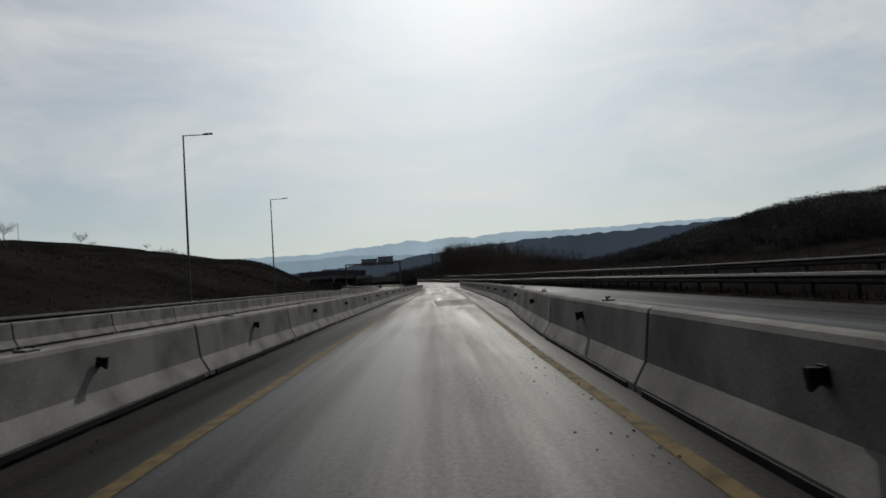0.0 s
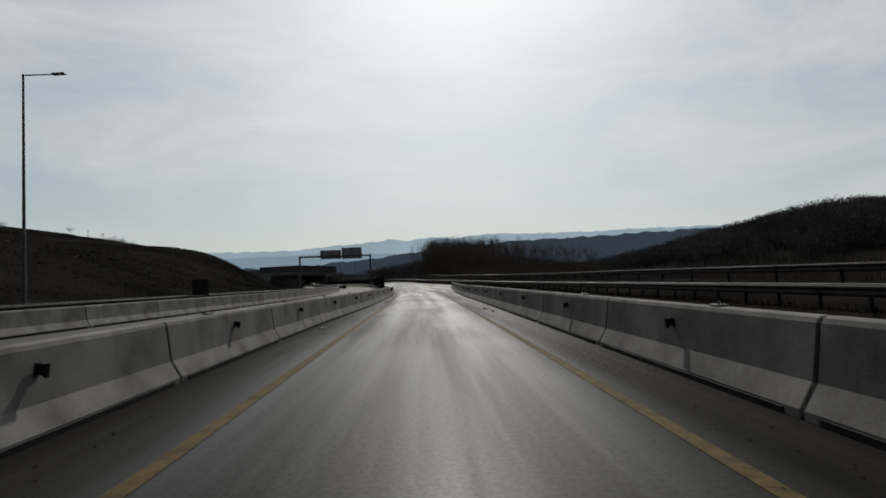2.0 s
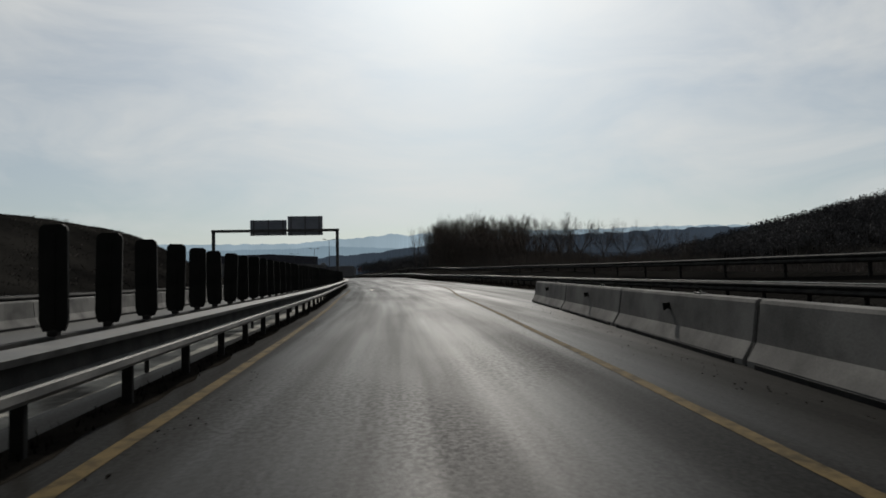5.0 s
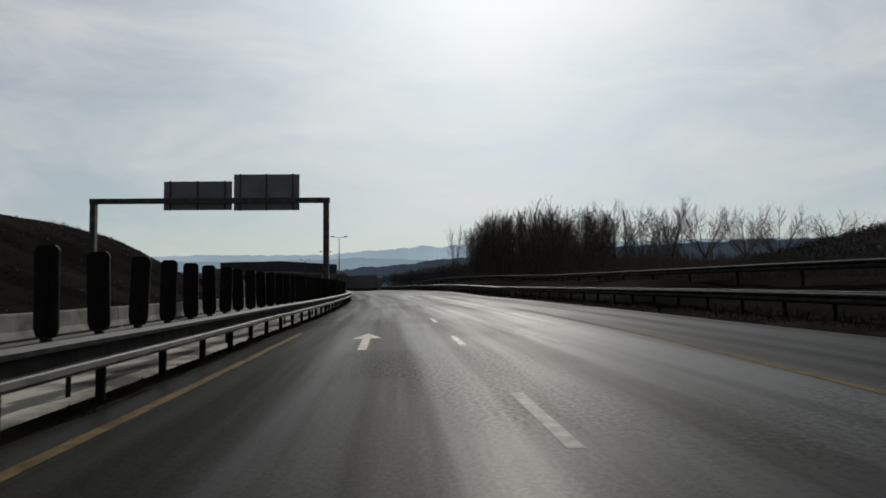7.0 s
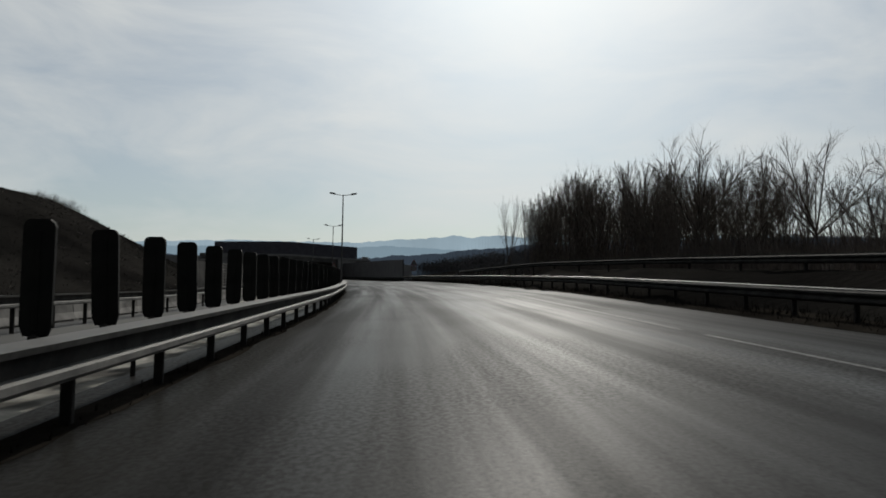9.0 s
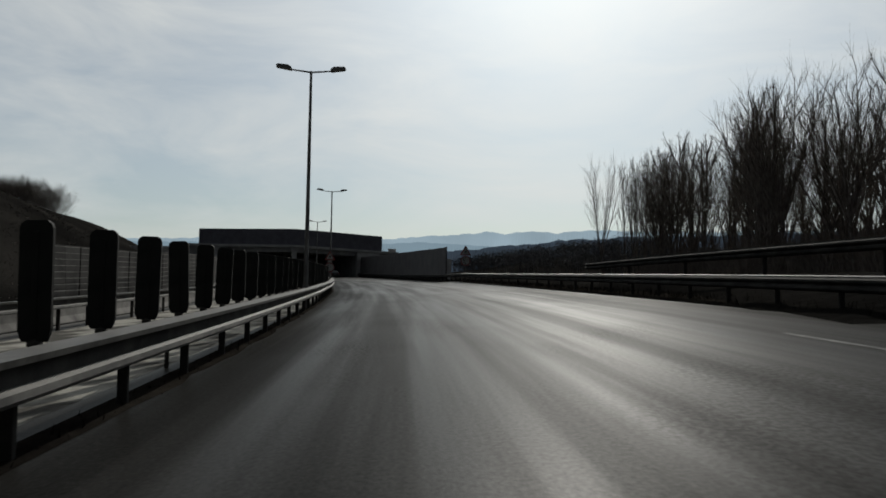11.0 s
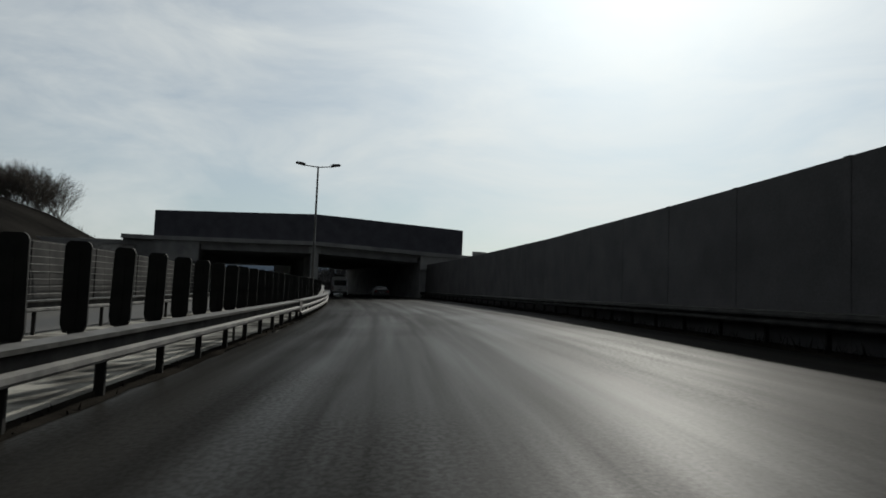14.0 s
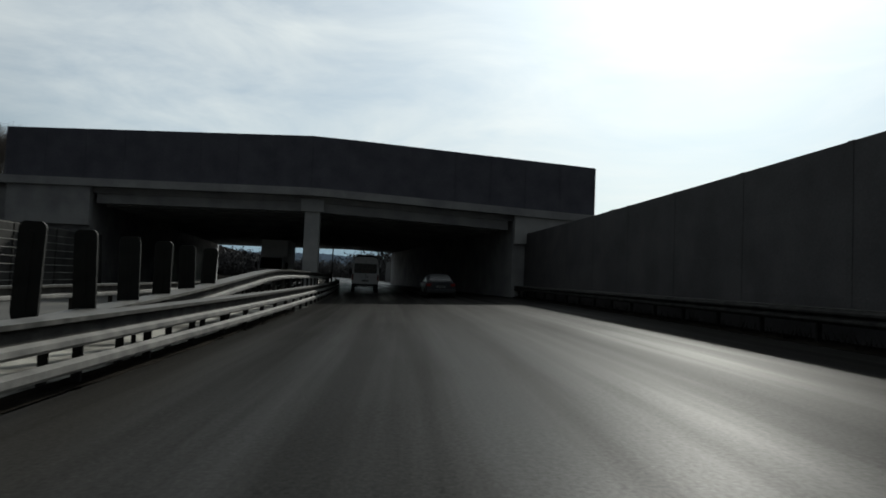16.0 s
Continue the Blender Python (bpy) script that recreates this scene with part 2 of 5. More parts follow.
SCREEN = material("dark_noise_screen", (0.082, 0.083, 0.105), (0.115, 0.116, 0.142), 0.75, scale=0.8, fine=20, bump=0.2, obvary=0.06)
WALL_PANEL = material("brown_noise_panel", (0.056, 0.054, 0.057), (0.083, 0.080, 0.083), 0.8, scale=0.7, fine=18, bump=0.3, obvary=0.05)
# dirt and dead grass, darkened in colour for the shade under the rails
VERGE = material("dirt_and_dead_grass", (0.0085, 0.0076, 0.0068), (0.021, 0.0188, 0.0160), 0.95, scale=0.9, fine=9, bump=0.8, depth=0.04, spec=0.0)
PALE_GROUND = material("pale_gravel", (0.055, 0.052, 0.046), (0.26, 0.252, 0.225), 0.9, contrast=(0.40, 0.58), scale=0.8, fine=14, bump=0.6, depth=0.02, spec=0.04)
# far darker than dry grass: the shade among the blades is in the colour
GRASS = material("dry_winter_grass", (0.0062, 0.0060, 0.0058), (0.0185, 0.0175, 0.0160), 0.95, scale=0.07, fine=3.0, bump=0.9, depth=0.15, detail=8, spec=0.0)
BARK = material("grey_bark", (0.085, 0.077, 0.070), (0.17, 0.156, 0.143), 0.9, scale=3, fine=25, bump=0.5, spec=0.0)
TWIG = material("brown_twigs", (0.095, 0.085, 0.078), (0.19, 0.170, 0.155), 0.9, scale=2, fine=15, bump=0.0, spec=0.0)
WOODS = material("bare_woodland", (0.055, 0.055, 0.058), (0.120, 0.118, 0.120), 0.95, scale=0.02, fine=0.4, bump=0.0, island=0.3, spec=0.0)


# ---- road geometry: heading, level and cross-fall along the carriageway ----
HEADING = [(-200, 0.6), (0, 0.55), (22, 0.31), (54, -0.22), (75, -0.03), (96, 0.99), (117, 2.43), (147, 4.65), (178, 6.66), (208, 8.47),
           (227, 9.86), (246, 11.62), (265, 13.7), (283, 15.9), (302, 18.16), (320, 20.4), (345, 23.0), (380, 26.0), (430, 29.0), (620, 40.0)]
LEVEL = [(-200, 0), (0, 0), (40, -0.01), (64, -0.04), (86, -0.08), (107, -0.11), (137, -0.09), (157, -0.03), (187, 0.10), (207, 0.20),
         (226, 0.29), (245, 0.34), (290, 0.38), (320, 0.41), (370, 0.47), (620, 0.5)]
CROSSFALL = [(-200, 0.0), (100, 0.005), (148, 0.018), (170, 0.028), (200, 0.034), (217, 0.058), (240, 0.065), (283, 0.068), (292, 0.048),
             (305, 0.04), (320, 0.03), (620, 0.028)]
S_MIN, S_MAX = -150, 600
_s = np.arange(S_MIN, S_MAX + 1, 1.0)
_h = np.radians(np.interp(_s, *zip(*HEADING)))
_x = np.concatenate([[0], np.cumsum(-np.sin((_h[1:] + _h[:-1]) / 2))])
_y = np.concatenate([[0], np.cumsum(np.cos((_h[1:] + _h[:-1]) / 2))])
_x -= np.interp(0, _s, _x)
_y -= np.interp(0, _s, _y)


def level(s):
    return np.interp(s, *zip(*LEVEL))


def fall(s):
    return np.interp(s, *zip(*CROSSFALL))


def heading(s):
    return float(np.interp(s, _s, _h))


def at(s, off, h=0.0):
    """The point at s metres along the road, off metres to its right, h metres above its surface."""
    a = heading(s)
    x = float(np.interp(s, _s, _x)) + off * math.cos(a)
    y = float(np.interp(s, _s, _y)) + off * math.sin(a)
    return Vector((x, y, float(level(s)) + float(fall(s)) * max(-13.0, min(10.0, off)) + h))


def stand(s, off, h=0.0, turn=0.0):
    """A pose on the road at s, off, turned along the road."""
    p = at(s, off, h)
    return pose(p.x, p.y, p.z, 0, 0, math.degrees(heading(s)) + turn)


def road_place(x, y):
    """Arrays of s and off for arrays of world places."""
    keep = slice(0, None, 5)
    best_d, best_s, best_o = np.full(x.shape, 1e18), np.zeros(x.shape), np.zeros(x.shape)
    for cs, cx, cy, ch in zip(_s[keep], _x[keep], _y[keep], _h[keep]):
        dx, dy = x - cx, y - cy
        d = dx * dx + dy * dy
        m = d < best_d
        o = dx * math.cos(ch) + dy * math.sin(ch)
        best_d = np.where(m, d, best_d)
        best_s = np.where(m, cs - dx * math.sin(ch) + dy * math.cos(ch), best_s)
        best_o = np.where(m, o, best_o)
    far = np.sqrt(best_d) > np.abs(best_o) + 30
    best_o = np.where(far, np.sign(best_o) * np.sqrt(best_d), best_o)
    return best_s, best_o


# ---- mesh helpers ----
def finish(name, bm, mat, smooth=False):
    bmesh.ops.recalc_face_normals(bm, faces=bm.faces)
    me = bpy.data.meshes.new(name)
    bm.to_mesh(me)
    bm.free()
    for m in (mat if isinstance(mat, (list, tuple)) else [mat]):
        me.materials.append(m)
    if smooth:
        me.polygons.foreach_set("use_smooth", [True] * len(me.polygons))
    return me


def part(name, bm, mat, parent=None, label="", smooth=False):
    ob = new(name, finish(name, bm, mat, smooth))
    if parent:
        ob.parent = parent
    if label:
        tagged(ob, label)
    return ob


def box(bm, size, centre=(0, 0, 0), bevel=0.0, turn=None):
    m = Matrix.Translation(centre) @ (turn or Matrix()) @ Matrix.Diagonal((*size, 1))
    r = bmesh.ops.create_cube(bm, size=1.0, matrix=m)
    if bevel:
        e = {e for v in r["verts"] for e in v.link_edges}
        bmesh.ops.bevel(bm, geom=list(e), offset=bevel, segments=2, affect="EDGES", profile=0.6)
    return bm


def tube(bm, a, b, r0, r1=None, sides=10):
    a, b = Vector(a), Vector(b)
    r1 = r0 if r1 is None else r1
    q = (b - a).to_track_quat("Z", "Y").to_matrix()
    rings = []
    for p, r in ((a, r0), (b, r1)):
        rings.append([bm.verts.new(p + q @ Vector((r * math.cos(2 * math.pi * i / sides), r * math.sin(2 * math.pi * i / sides), 0))) for i in range(sides)])
    for i in range(sides):
        bm.faces.new((rings[0][i], rings[0][(i + 1) % sides], rings[1][(i + 1) % sides], rings[1][i]))
    bm.faces.new(rings[0])
    bm.faces.new(rings[1])
    return bm


def loft(bm, stations, section, closed=True, caps=True):
    """Joins the section's points, placed by at() at each station; section is a list of (off, h) or gives one for s."""
    uv = bm.loops.layers.uv.verify()
    rows, flat = [], []
    for s in stations:
        sec = section(s) if callable(section) else section
        rows.append([bm.verts.new(at(s, o, h)) for o, h in sec])
        flat.append([(o, s) for o, h in sec])
    k = len(rows[0])
    for i in range(len(rows) - 1):
        for j in range(k if closed else k - 1):
            j2 = (j + 1) % k
            f = bm.faces.new((rows[i][j], rows[i + 1][j], rows[i + 1][j2], rows[i][j2]))
            for lp, c in zip(f.loops, (flat[i][j], flat[i + 1][j], flat[i + 1][j2], flat[i][j2])):
                lp[uv].uv = c
    if caps and closed:
        bm.faces.new(rows[0])
        bm.faces.new(rows[-1])
    return bm


def steps(a, b, step):
    n = max(1, round((b - a) / step))
    return [a + (b - a) * i / n for i in range(n + 1)]


def knots(rows):
    xs, ys = zip(*rows)
    return lambda s: float(np.interp(s, xs, ys))


def prism(bm, outline, depth, m=None):
    """An outline in x, z pushed out along y."""
    m = m or Matrix()
    a = [bm.verts.new(m @ Vector((x, -depth / 2, z))) for x, z in outline]
    b = [bm.verts.new(m @ Vector((x, depth / 2, z))) for x, z in outline]
    bm.faces.new(a)
    bm.faces.new(b[::-1])
    for i in range(len(a)):
        j = (i + 1) % len(a)
        bm.faces.new((a[i], b[i], b[j], a[j]))
    return bm


# lines of the plan, as offsets from the carriageway's own line
left_toe = knots([(-150, -14.5), (110, -14.5), (190, -20.5), (270, -20.0), (362, -18.5), (600, -18.5)])
left_barrier = knots([(-150, -3.5), (12, -3.55), (30, -3.3), (60, -3.24), (65, -3.16), (71, -2.95), (78, -2.75), (91, -2.6), (100, -2.44), (106, -2.3)])
right_barrier = knots([(-150, 1.8), (4, 1.87), (14, 2.05), (26, 2.8), (40, 3.02), (66, 3.03), (90, 3.14), (96, 3.28), (106, 3.7), (120, 4.7), (134, 5.8)])
median_rail = knots([(100, -2.5), (106, -2.45), (120, -2.9), (146, -3.3), (165, -3.32), (176, -3.0), (196, -2.65), (212, -2.5), (235, -2.8), (262, -3.22), (282, -3.4), (300, -3.6), (330, -3.58), (420, -3.7), (600, -3.7)])
far_barrier = knots([(-150, -12.9), (60, -12.6), (105, -10.9), (150, -10.9), (240, -10.9), (600, -10.9)])
RIGHT_RAIL = [(-150, 10.7), (165, 10.7), (215, 9.2), (270, 7.9), (292, 7.6), (315, 8.4), (600, 8.4)]
right_rail = knots(RIGHT_RAIL)
wall_line = knots([(286, 7.85), (294, 7.87), (318, 8.85), (600, 8.85)])
road_edge = knots([(-150, 10.2), (60, 10.1), (130, 9.4), (165, 8.8), (190, 8.75), (215, 8.5), (262, 7.8), (274, 7.65), (292, 7.35), (303, 7.7), (318, 8.1), (600, 8.1)])
median_edge = knots([(-150, -5.2), (190, -5.2), (230, -9.2), (280, -10.6), (310, -10.2), (345, -8.2), (600, -7.8)])
opposite_rail = knots([(190, -9.2), (250, -9.8), (280, -10.2), (300, -10.1), (340, -7.9), (372, -7.3), (420, -7.1)])
left_edge = knots([(-150, -13.6), (110, -13.6), (190, -18.5), (600, -17.6)])


# ---- ground: one sheet to the horizon ----
def smooth01(v):
    v = np.clip(v, 0, 1)
    return v * v * (3 - 2 * v)


RIDGES = [  # x, y, crest height, radius
    (165, 440, 12, 55), (209, 418, 24, 75), (262, 428, 36, 95), (315, 442, 40, 110), (400, 430, 51, 130), (500, 380, 58, 150), (600, 280, 58, 160),
    (-175, 430, 22, 80), (-230, 330, 22, 110), (-260, 520, 26, 120), (45, 580, 16, 80)]


def ground_height(x, y):
    s, o = road_place(x, y)
    z = level(s) + fall(s) * np.clip(o, -13, 10) - 0.16
    toe = np.interp(s, [-150, 110, 190, 270, 362, 600], [14.5, 14.5, 20.5, 20, 18.5, 18.5])
    tall = np.interp(s, [-150, 0, 100, 140, 170, 200, 225, 250, 275, 300, 322, 345, 375, 400, 425, 460, 600], [8.0, 8.0, 7.8, 8.2, 9.0, 11.0, 12.9, 13.8, 14.4, 14.1, 14.7, 13.0, 13.0, 13.5, 5.5, 1.0, 1.0])
    bumps = np.sin(x * 0.11 + 1.3 * np.sin(y * 0.05)) * 0.3 + np.sin(y * 0.083 + x * 0.04) * 0.3 + np.sin(y * 0.031) * 0.3
    rise = smooth01((-o - toe) / 36)
    z = z + rise * (tall + bumps)
    z = z - smooth01((-o - 90) / 300) * 6 * (s < 330)
    # right: a low bank carries the upper rail, then the land falls away
    bank = np.interp(s, [-150, 40, 90, 160, 235, 262, 600], [0.55, 0.55, 1.0, 1.25, 1.35, 0.1, 0.1])
    beyond = o - np.interp(s, *zip(*RIGHT_RAIL))
    z = z + bank * smooth01((beyond - 0.3) / 2.6) - smooth01((beyond - 5) / 16) * 2.2
    far = smooth01((np.abs(o) - 40) / 60)
    hills = np.zeros_like(x)
    for rx, ry, rz, rr in RIDGES:
        hills = np.maximum(hills, rz * np.exp(-((x - rx) ** 2 + (y - ry) ** 2) / (rr * rr)))
    return z + hills * far


def axis(a, b, fine, lo, hi):
    v = list(np.arange(a, b + 0.1, fine))
    step, q = fine, b
    while q < hi:
        step *= 1.25
        q = min(hi, q + step)
        v.append(q)
    step, q = fine, a
    while q > lo:
        step *= 1.25
        q = max(lo, q - step)
        v.insert(0, q)
    return np.array(v)


gx, gy = axis(-110, 70, 3.0, -4700, 4700), axis(-60, 480, 4.0, -4700, 4700)
GX, GY = np.meshgrid(gx, gy)
GZ = ground_height(GX.ravel(), GY.ravel())
nx, ny = len(gx), len(gy)
quads = [(j * nx + i, j * nx + i + 1, (j + 1) * nx + i + 1, (j + 1) * nx + i) for j in range(ny - 1) for i in range(nx - 1)]
me = bpy.data.meshes.new("ground")
me.from_pydata(np.stack([GX.ravel(), GY.ravel(), GZ], 1).tolist(), [], quads)
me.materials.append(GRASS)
me.polygons.foreach_set("use_smooth", [True] * len(me.polygons))
tagged(new("ground", me), "dry brownish winter grassland rolling beside the motorway", "ground", kind="structure")

# ---- carriageways ----
ST = steps(-140, 590, 4)
bm = bmesh.new()
loft(bm, ST, lambda s: [(-3.4, 0), (-2, 0), (0, 0), (2, 0), (4, 0), (6, 0), (road_edge(s) + 0.15, 0), (road_edge(s) + 0.15, -0.4), (-3.4, -0.4)])
tagged(part("road", bm, ASPHALT), "worn grey asphalt motorway carriageway, shiny against the sun", "road", kind="structure")
bm = loft(bmesh.new(), ST, lambda s: [(left_edge(s), -0.02), ((left_edge(s) + median_edge(s)) / 2, -0.02), (median_edge(s), -0.02), (median_edge(s), -0.4), (left_edge(s), -0.4)])
tagged(part("road", bm, ASPHALT_OLD), "grey asphalt of the opposite carriageway", "road", kind="structure")
bm = loft(bmesh.new(), ST, lambda s: [(median_edge(s), -0.03), ((median_edge(s) - 3.4) / 2, -0.03), (-3.4, -0.06), (-3.4, -0.4), (median_edge(s), -0.4)])
tagged(part("median_strip", bm, PALE_GROUND), "pale gravelly strip between the carriageways", "median", kind="structure")
bm = loft(bmesh.new(), ST, lambda s: [(road_edge(s), 0.012), (road_edge(s) + 0.25, 0.06), (right_rail(s) + 0.9, 0.05), (right_rail(s) + 0.9, -0.3), (road_edge(s), -0.3)])
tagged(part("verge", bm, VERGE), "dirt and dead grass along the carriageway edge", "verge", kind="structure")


# ---- concrete barriers ----
def barrier_mesh(length, flip):
    """A safety-shape unit: foot, sloped face, steep upper face, rounded top; the slot below is a separate black box."""
    k = -1 if flip else 1
    half = [(0.29, 0.0), (0.29, 0.075), (0.165, 0.29), (0.105, 0.765), (0.085, 0.807), (0.05, 0.82)]
    sec = [(x, z) for x, z in half] + [(-x, z) for x, z in reversed(half)]
    bm = bmesh.new()
    rows = []
    for y in (-length / 2, -length / 2 + 0.025, length / 2 - 0.025, length / 2):
        inset = 0.02 if abs(y) > length / 2 - 0.01 else 0.0
        rows.append([bm.verts.new((x * (1 - inset * 4), y, max(0.0, z - inset))) for x, z in sec])
    n = len(sec)
    for a, b in zip(rows, rows[1:]):
        for i in range(n):
            bm.faces.new((a[i], a[(i + 1) % n], b[(i + 1) % n], b[i]))
    bm.faces.new(rows[0])
    bm.faces.new(rows[-1])
    return finish("body", bm, CONCRETE)


def slot_mesh(length):
    bm = bmesh.new()
    # solid black box, the shade of a slot at the foot put in as colour
    box(bm, (0.62, length - 0.5, 0.06), (0, 0, 0.03))
    return finish("drain_slot", bm, BLACK)


def reflector_mesh():
    """A back plate on the face and a wedge that juts out, its outer edge upright."""
    bm = bmesh.new()
    box(bm, (0.02, 0.09, 0.12), (0, 0, 0), 0.006)
    prism(bm, [(0.005, -0.02), (0.095, -0.07), (0.095, 0.06), (0.005, 0.045)], 0.05)
    return finish("reflector", bm, BLACK)


def lug_mesh():
    bm = bmesh.new()
    box(bm, (0.12, 0.24, 0.035), (0, 0, 0.0), 0.012)
    tube(bm, (-0.03, -0.06, 0.0), (-0.03, -0.06, 0.05), 0.018, sides=6)
    tube(bm, (0.03, 0.06, 0.0), (0.03, 0.06, 0.05), 0.018, sides=6)
    return finish("lifting_plate", bm, STEEL)


def joint_mesh():
    bm = bmesh.new()
    prism(bm, [(-0.29, 0.0), (0.29, 0.0), (0.165, 0.29), (0.105, 0.765), (-0.105, 0.765), (-0.165, 0.29)], 0.05)
    return finish("joint_seal", bm, BLACK)


BAR, SLOT, REFL, LUG, JOINT = barrier_mesh(5.95, False), slot_mesh(5.95), reflector_mesh(), lug_mesh(), joint_mesh()


def barrier(s, line, group, face, tags=True, reflector=True):
    """One 6 m unit between s and s + 6 on the line; face: the side that bears the reflector."""
    a, b = at(s, line(s)), at(s + 6, line(s + 6))
    mid = (a + b) / 2
    d = b - a
    top = new("concrete_barrier")
    top.matrix_world = pose(mid.x, mid.y, mid.z, math.degrees(math.atan2(d.z, d.xy.length)), 0, math.degrees(math.atan2(-d.x, d.y)))
    tagged(top, "grey precast concrete safety barrier unit standing on the asphalt", "barrier", group)
    for me_, loc in ((BAR, (0, 0, 0)), (SLOT, (0, 0, -0.004)), (JOINT, (0, 3.0, 0))):
        o = new(me_.name, me_)
        o.parent, o.location = top, loc
    if reflector:
        for y in (-0.0,):
            o = new("reflector", REFL)
            o.parent, o.location = top, (face * 0.145, y, 0.59)
            o.rotation_euler = (0, radians(7), 0 if face > 0 else radians(180))
            o = new("lifting_plate", LUG)
            o.parent, o.location = top, (0, y - 1.0, 0.828)
    return top


s = 10.2 - 24
while s < 104:
    barrier(s, lambda q: left_barrier(q) - 0.29, "concrete barriers between the carriageways", 1)
    s += 5.98
s = 6.5 - 24
while s < 129:
    barrier(s, lambda q: right_barrier(q) + 0.29, "concrete barriers along the closed lane", -1)
    s += 5.98
s = -40.0
while s < 300:
    barrier(s, lambda q: far_barrier(q) - 0.29, "concrete barriers along the opposite carriageway", 1, reflector=False)
    s += 5.98


# ---- guard rails ----
def wave(off, side, z0):
    """The folded section of a steel rail, its face towards side."""
    pts = [(0.0, 0.31), (0.035, 0.29), (0.083, 0.25), (0.083, 0.205), (0.01, 0.165), (0.01, 0.145), (0.083, 0.105), (0.083, 0.06), (0.035, 0.02), (0.0, 0.0)]
    front = [(off + side * x, z0 + z) for x, z in pts]
    back = [(off + side * (x - 0.012), z0 + z) for x, z in reversed(pts)]
    return front + back


POST_BM = bmesh.new()
box(POST_BM, (0.10, 0.055, 0.95), (0, 0, 0.27), 0.006)
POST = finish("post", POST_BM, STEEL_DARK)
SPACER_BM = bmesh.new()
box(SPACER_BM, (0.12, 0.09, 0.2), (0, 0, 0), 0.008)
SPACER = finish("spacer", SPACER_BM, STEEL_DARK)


def channel(off, side, z0):
    """An open channel rail: a recessed web and a lip that juts out along its lower edge."""
    pts = [(0.0, 0.31), (0.02, 0.30), (0.02, 0.11), (0.0, 0.10)]
    return [(off + side * x, z0 + z) for x, z in pts]


def guard_rail(name, s0, s1, line, side, label, post_step=2.0, rail_z=0.46, lift=None, posts=True, splice=4.0, mat=None, cap=False, section=wave):
    mat = mat or STEEL
    reach = 0.245 if section is channel else 0.16
    cap_l, cap_r = (0.16, reach) if side > 0 else (reach, 0.16)
    up = lift or (lambda s: 0.0)
    mid = at((s0 + s1) / 2, line((s0 + s1) / 2))
    top = new(name)
    top.matrix_world = Matrix.Translation(mid)
    tagged(top, label, "guard rail")
    inv = Matrix.Translation(-mid)
    s = s0
    while s < s1 - 0.1:
        e = min(s + splice, s1)
        bm = bmesh.new()
        z = rail_z
        loft(bm, steps(s, e + 0.06, 2), lambda q: [(o, h + up(q)) for o, h in section(line(q) + side * 0.13, side, z)])
        bm.transform(inv)
        # channel web in the darker steel: shade below the cap put into colour
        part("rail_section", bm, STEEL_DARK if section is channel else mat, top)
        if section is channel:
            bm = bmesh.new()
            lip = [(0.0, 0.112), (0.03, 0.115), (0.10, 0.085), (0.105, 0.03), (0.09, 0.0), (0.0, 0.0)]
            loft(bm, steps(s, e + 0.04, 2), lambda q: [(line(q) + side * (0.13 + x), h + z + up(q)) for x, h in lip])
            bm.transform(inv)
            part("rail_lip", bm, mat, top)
        s = e
    if cap:
        bm = bmesh.new()
        loft(bm, steps(s0, s1, 2), lambda q: [(line(q) - cap_l, rail_z + 0.315 + up(q)), (line(q) + cap_r, rail_z + 0.315 + up(q)), (line(q) + cap_r - 0.01, rail_z + 0.265 + up(q)), (line(q) - cap_l + 0.01, rail_z + 0.265 + up(q))])
        bm.transform(inv)
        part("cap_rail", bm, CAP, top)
    s = s0 + 0.3
    while posts and s < s1:
        o = new("post", POST)
        o.parent = top
        o.matrix_local = inv @ stand(s, line(s), up(s))
        q = new("spacer", SPACER)
        q.parent = top
        q.matrix_local = inv @ stand(s, line(s) + side * 0.07, rail_z + 0.155 + up(s))
        s += post_step
    return top


guard_rail("guard_rail", 104.8, 308.4, median_rail, 1, "galvanised steel guard rail on posts along the median edge", rail_z=0.46, lift=knots([(104, 0.0), (190, -0.015), (215, -0.015), (262, 0.015), (308, 0.0)]), cap=True, section=channel)
pier_rail = guard_rail("guard_rail", 308.9, 420, median_rail, 1, "brighter double-beam steel guard rail beside the bridge pier", cap=True, section=channel)
bm = box(bmesh.new(), (0.3, 0.85, 0.46), (0, 0, 0), 0.03)
o = part("transition_cover", bm, CONCRETE, pier_rail, "pale cover plate where two rails meet")
o.matrix_local = pier_rail.matrix_world.inverted() @ stand(308.6, median_rail(308.6) + 0.08, 0.58)
s = 308.9
while s < 419:
    bm = bmesh.new()
    lip = [(0.0, 0.13), (0.03, 0.133), (0.11, 0.10), (0.115, 0.03), (0.10, 0.0), (0.0, 0.0)]
    loft(bm, steps(s, s + 4.04, 2), lambda q: [(median_rail(q) + 0.13 + x, 0.20 + h) for x, h in lip])
    bm.transform(pier_rail.matrix_world.inverted())
    part("lower_rail", bm, STEEL, pier_rail)
    s += 4
guard_rail("guard_rail", 329, 372, lambda s: median_rail(s) - 0.42, 1, "steel guard rail climbing towards the bridge pier", rail_z=0.5, cap=True, section=channel, lift=knots([(329, -0.1), (334, 0.12), (337, 0.3), (342, 0.58), (346, 0.62), (372, 0.5)]))
guard_rail("guard_rail", 200, 400, opposite_rail, 1, "galvanised steel guard rail along the opposite carriageway", rail_z=0.62, cap=True, section=channel)
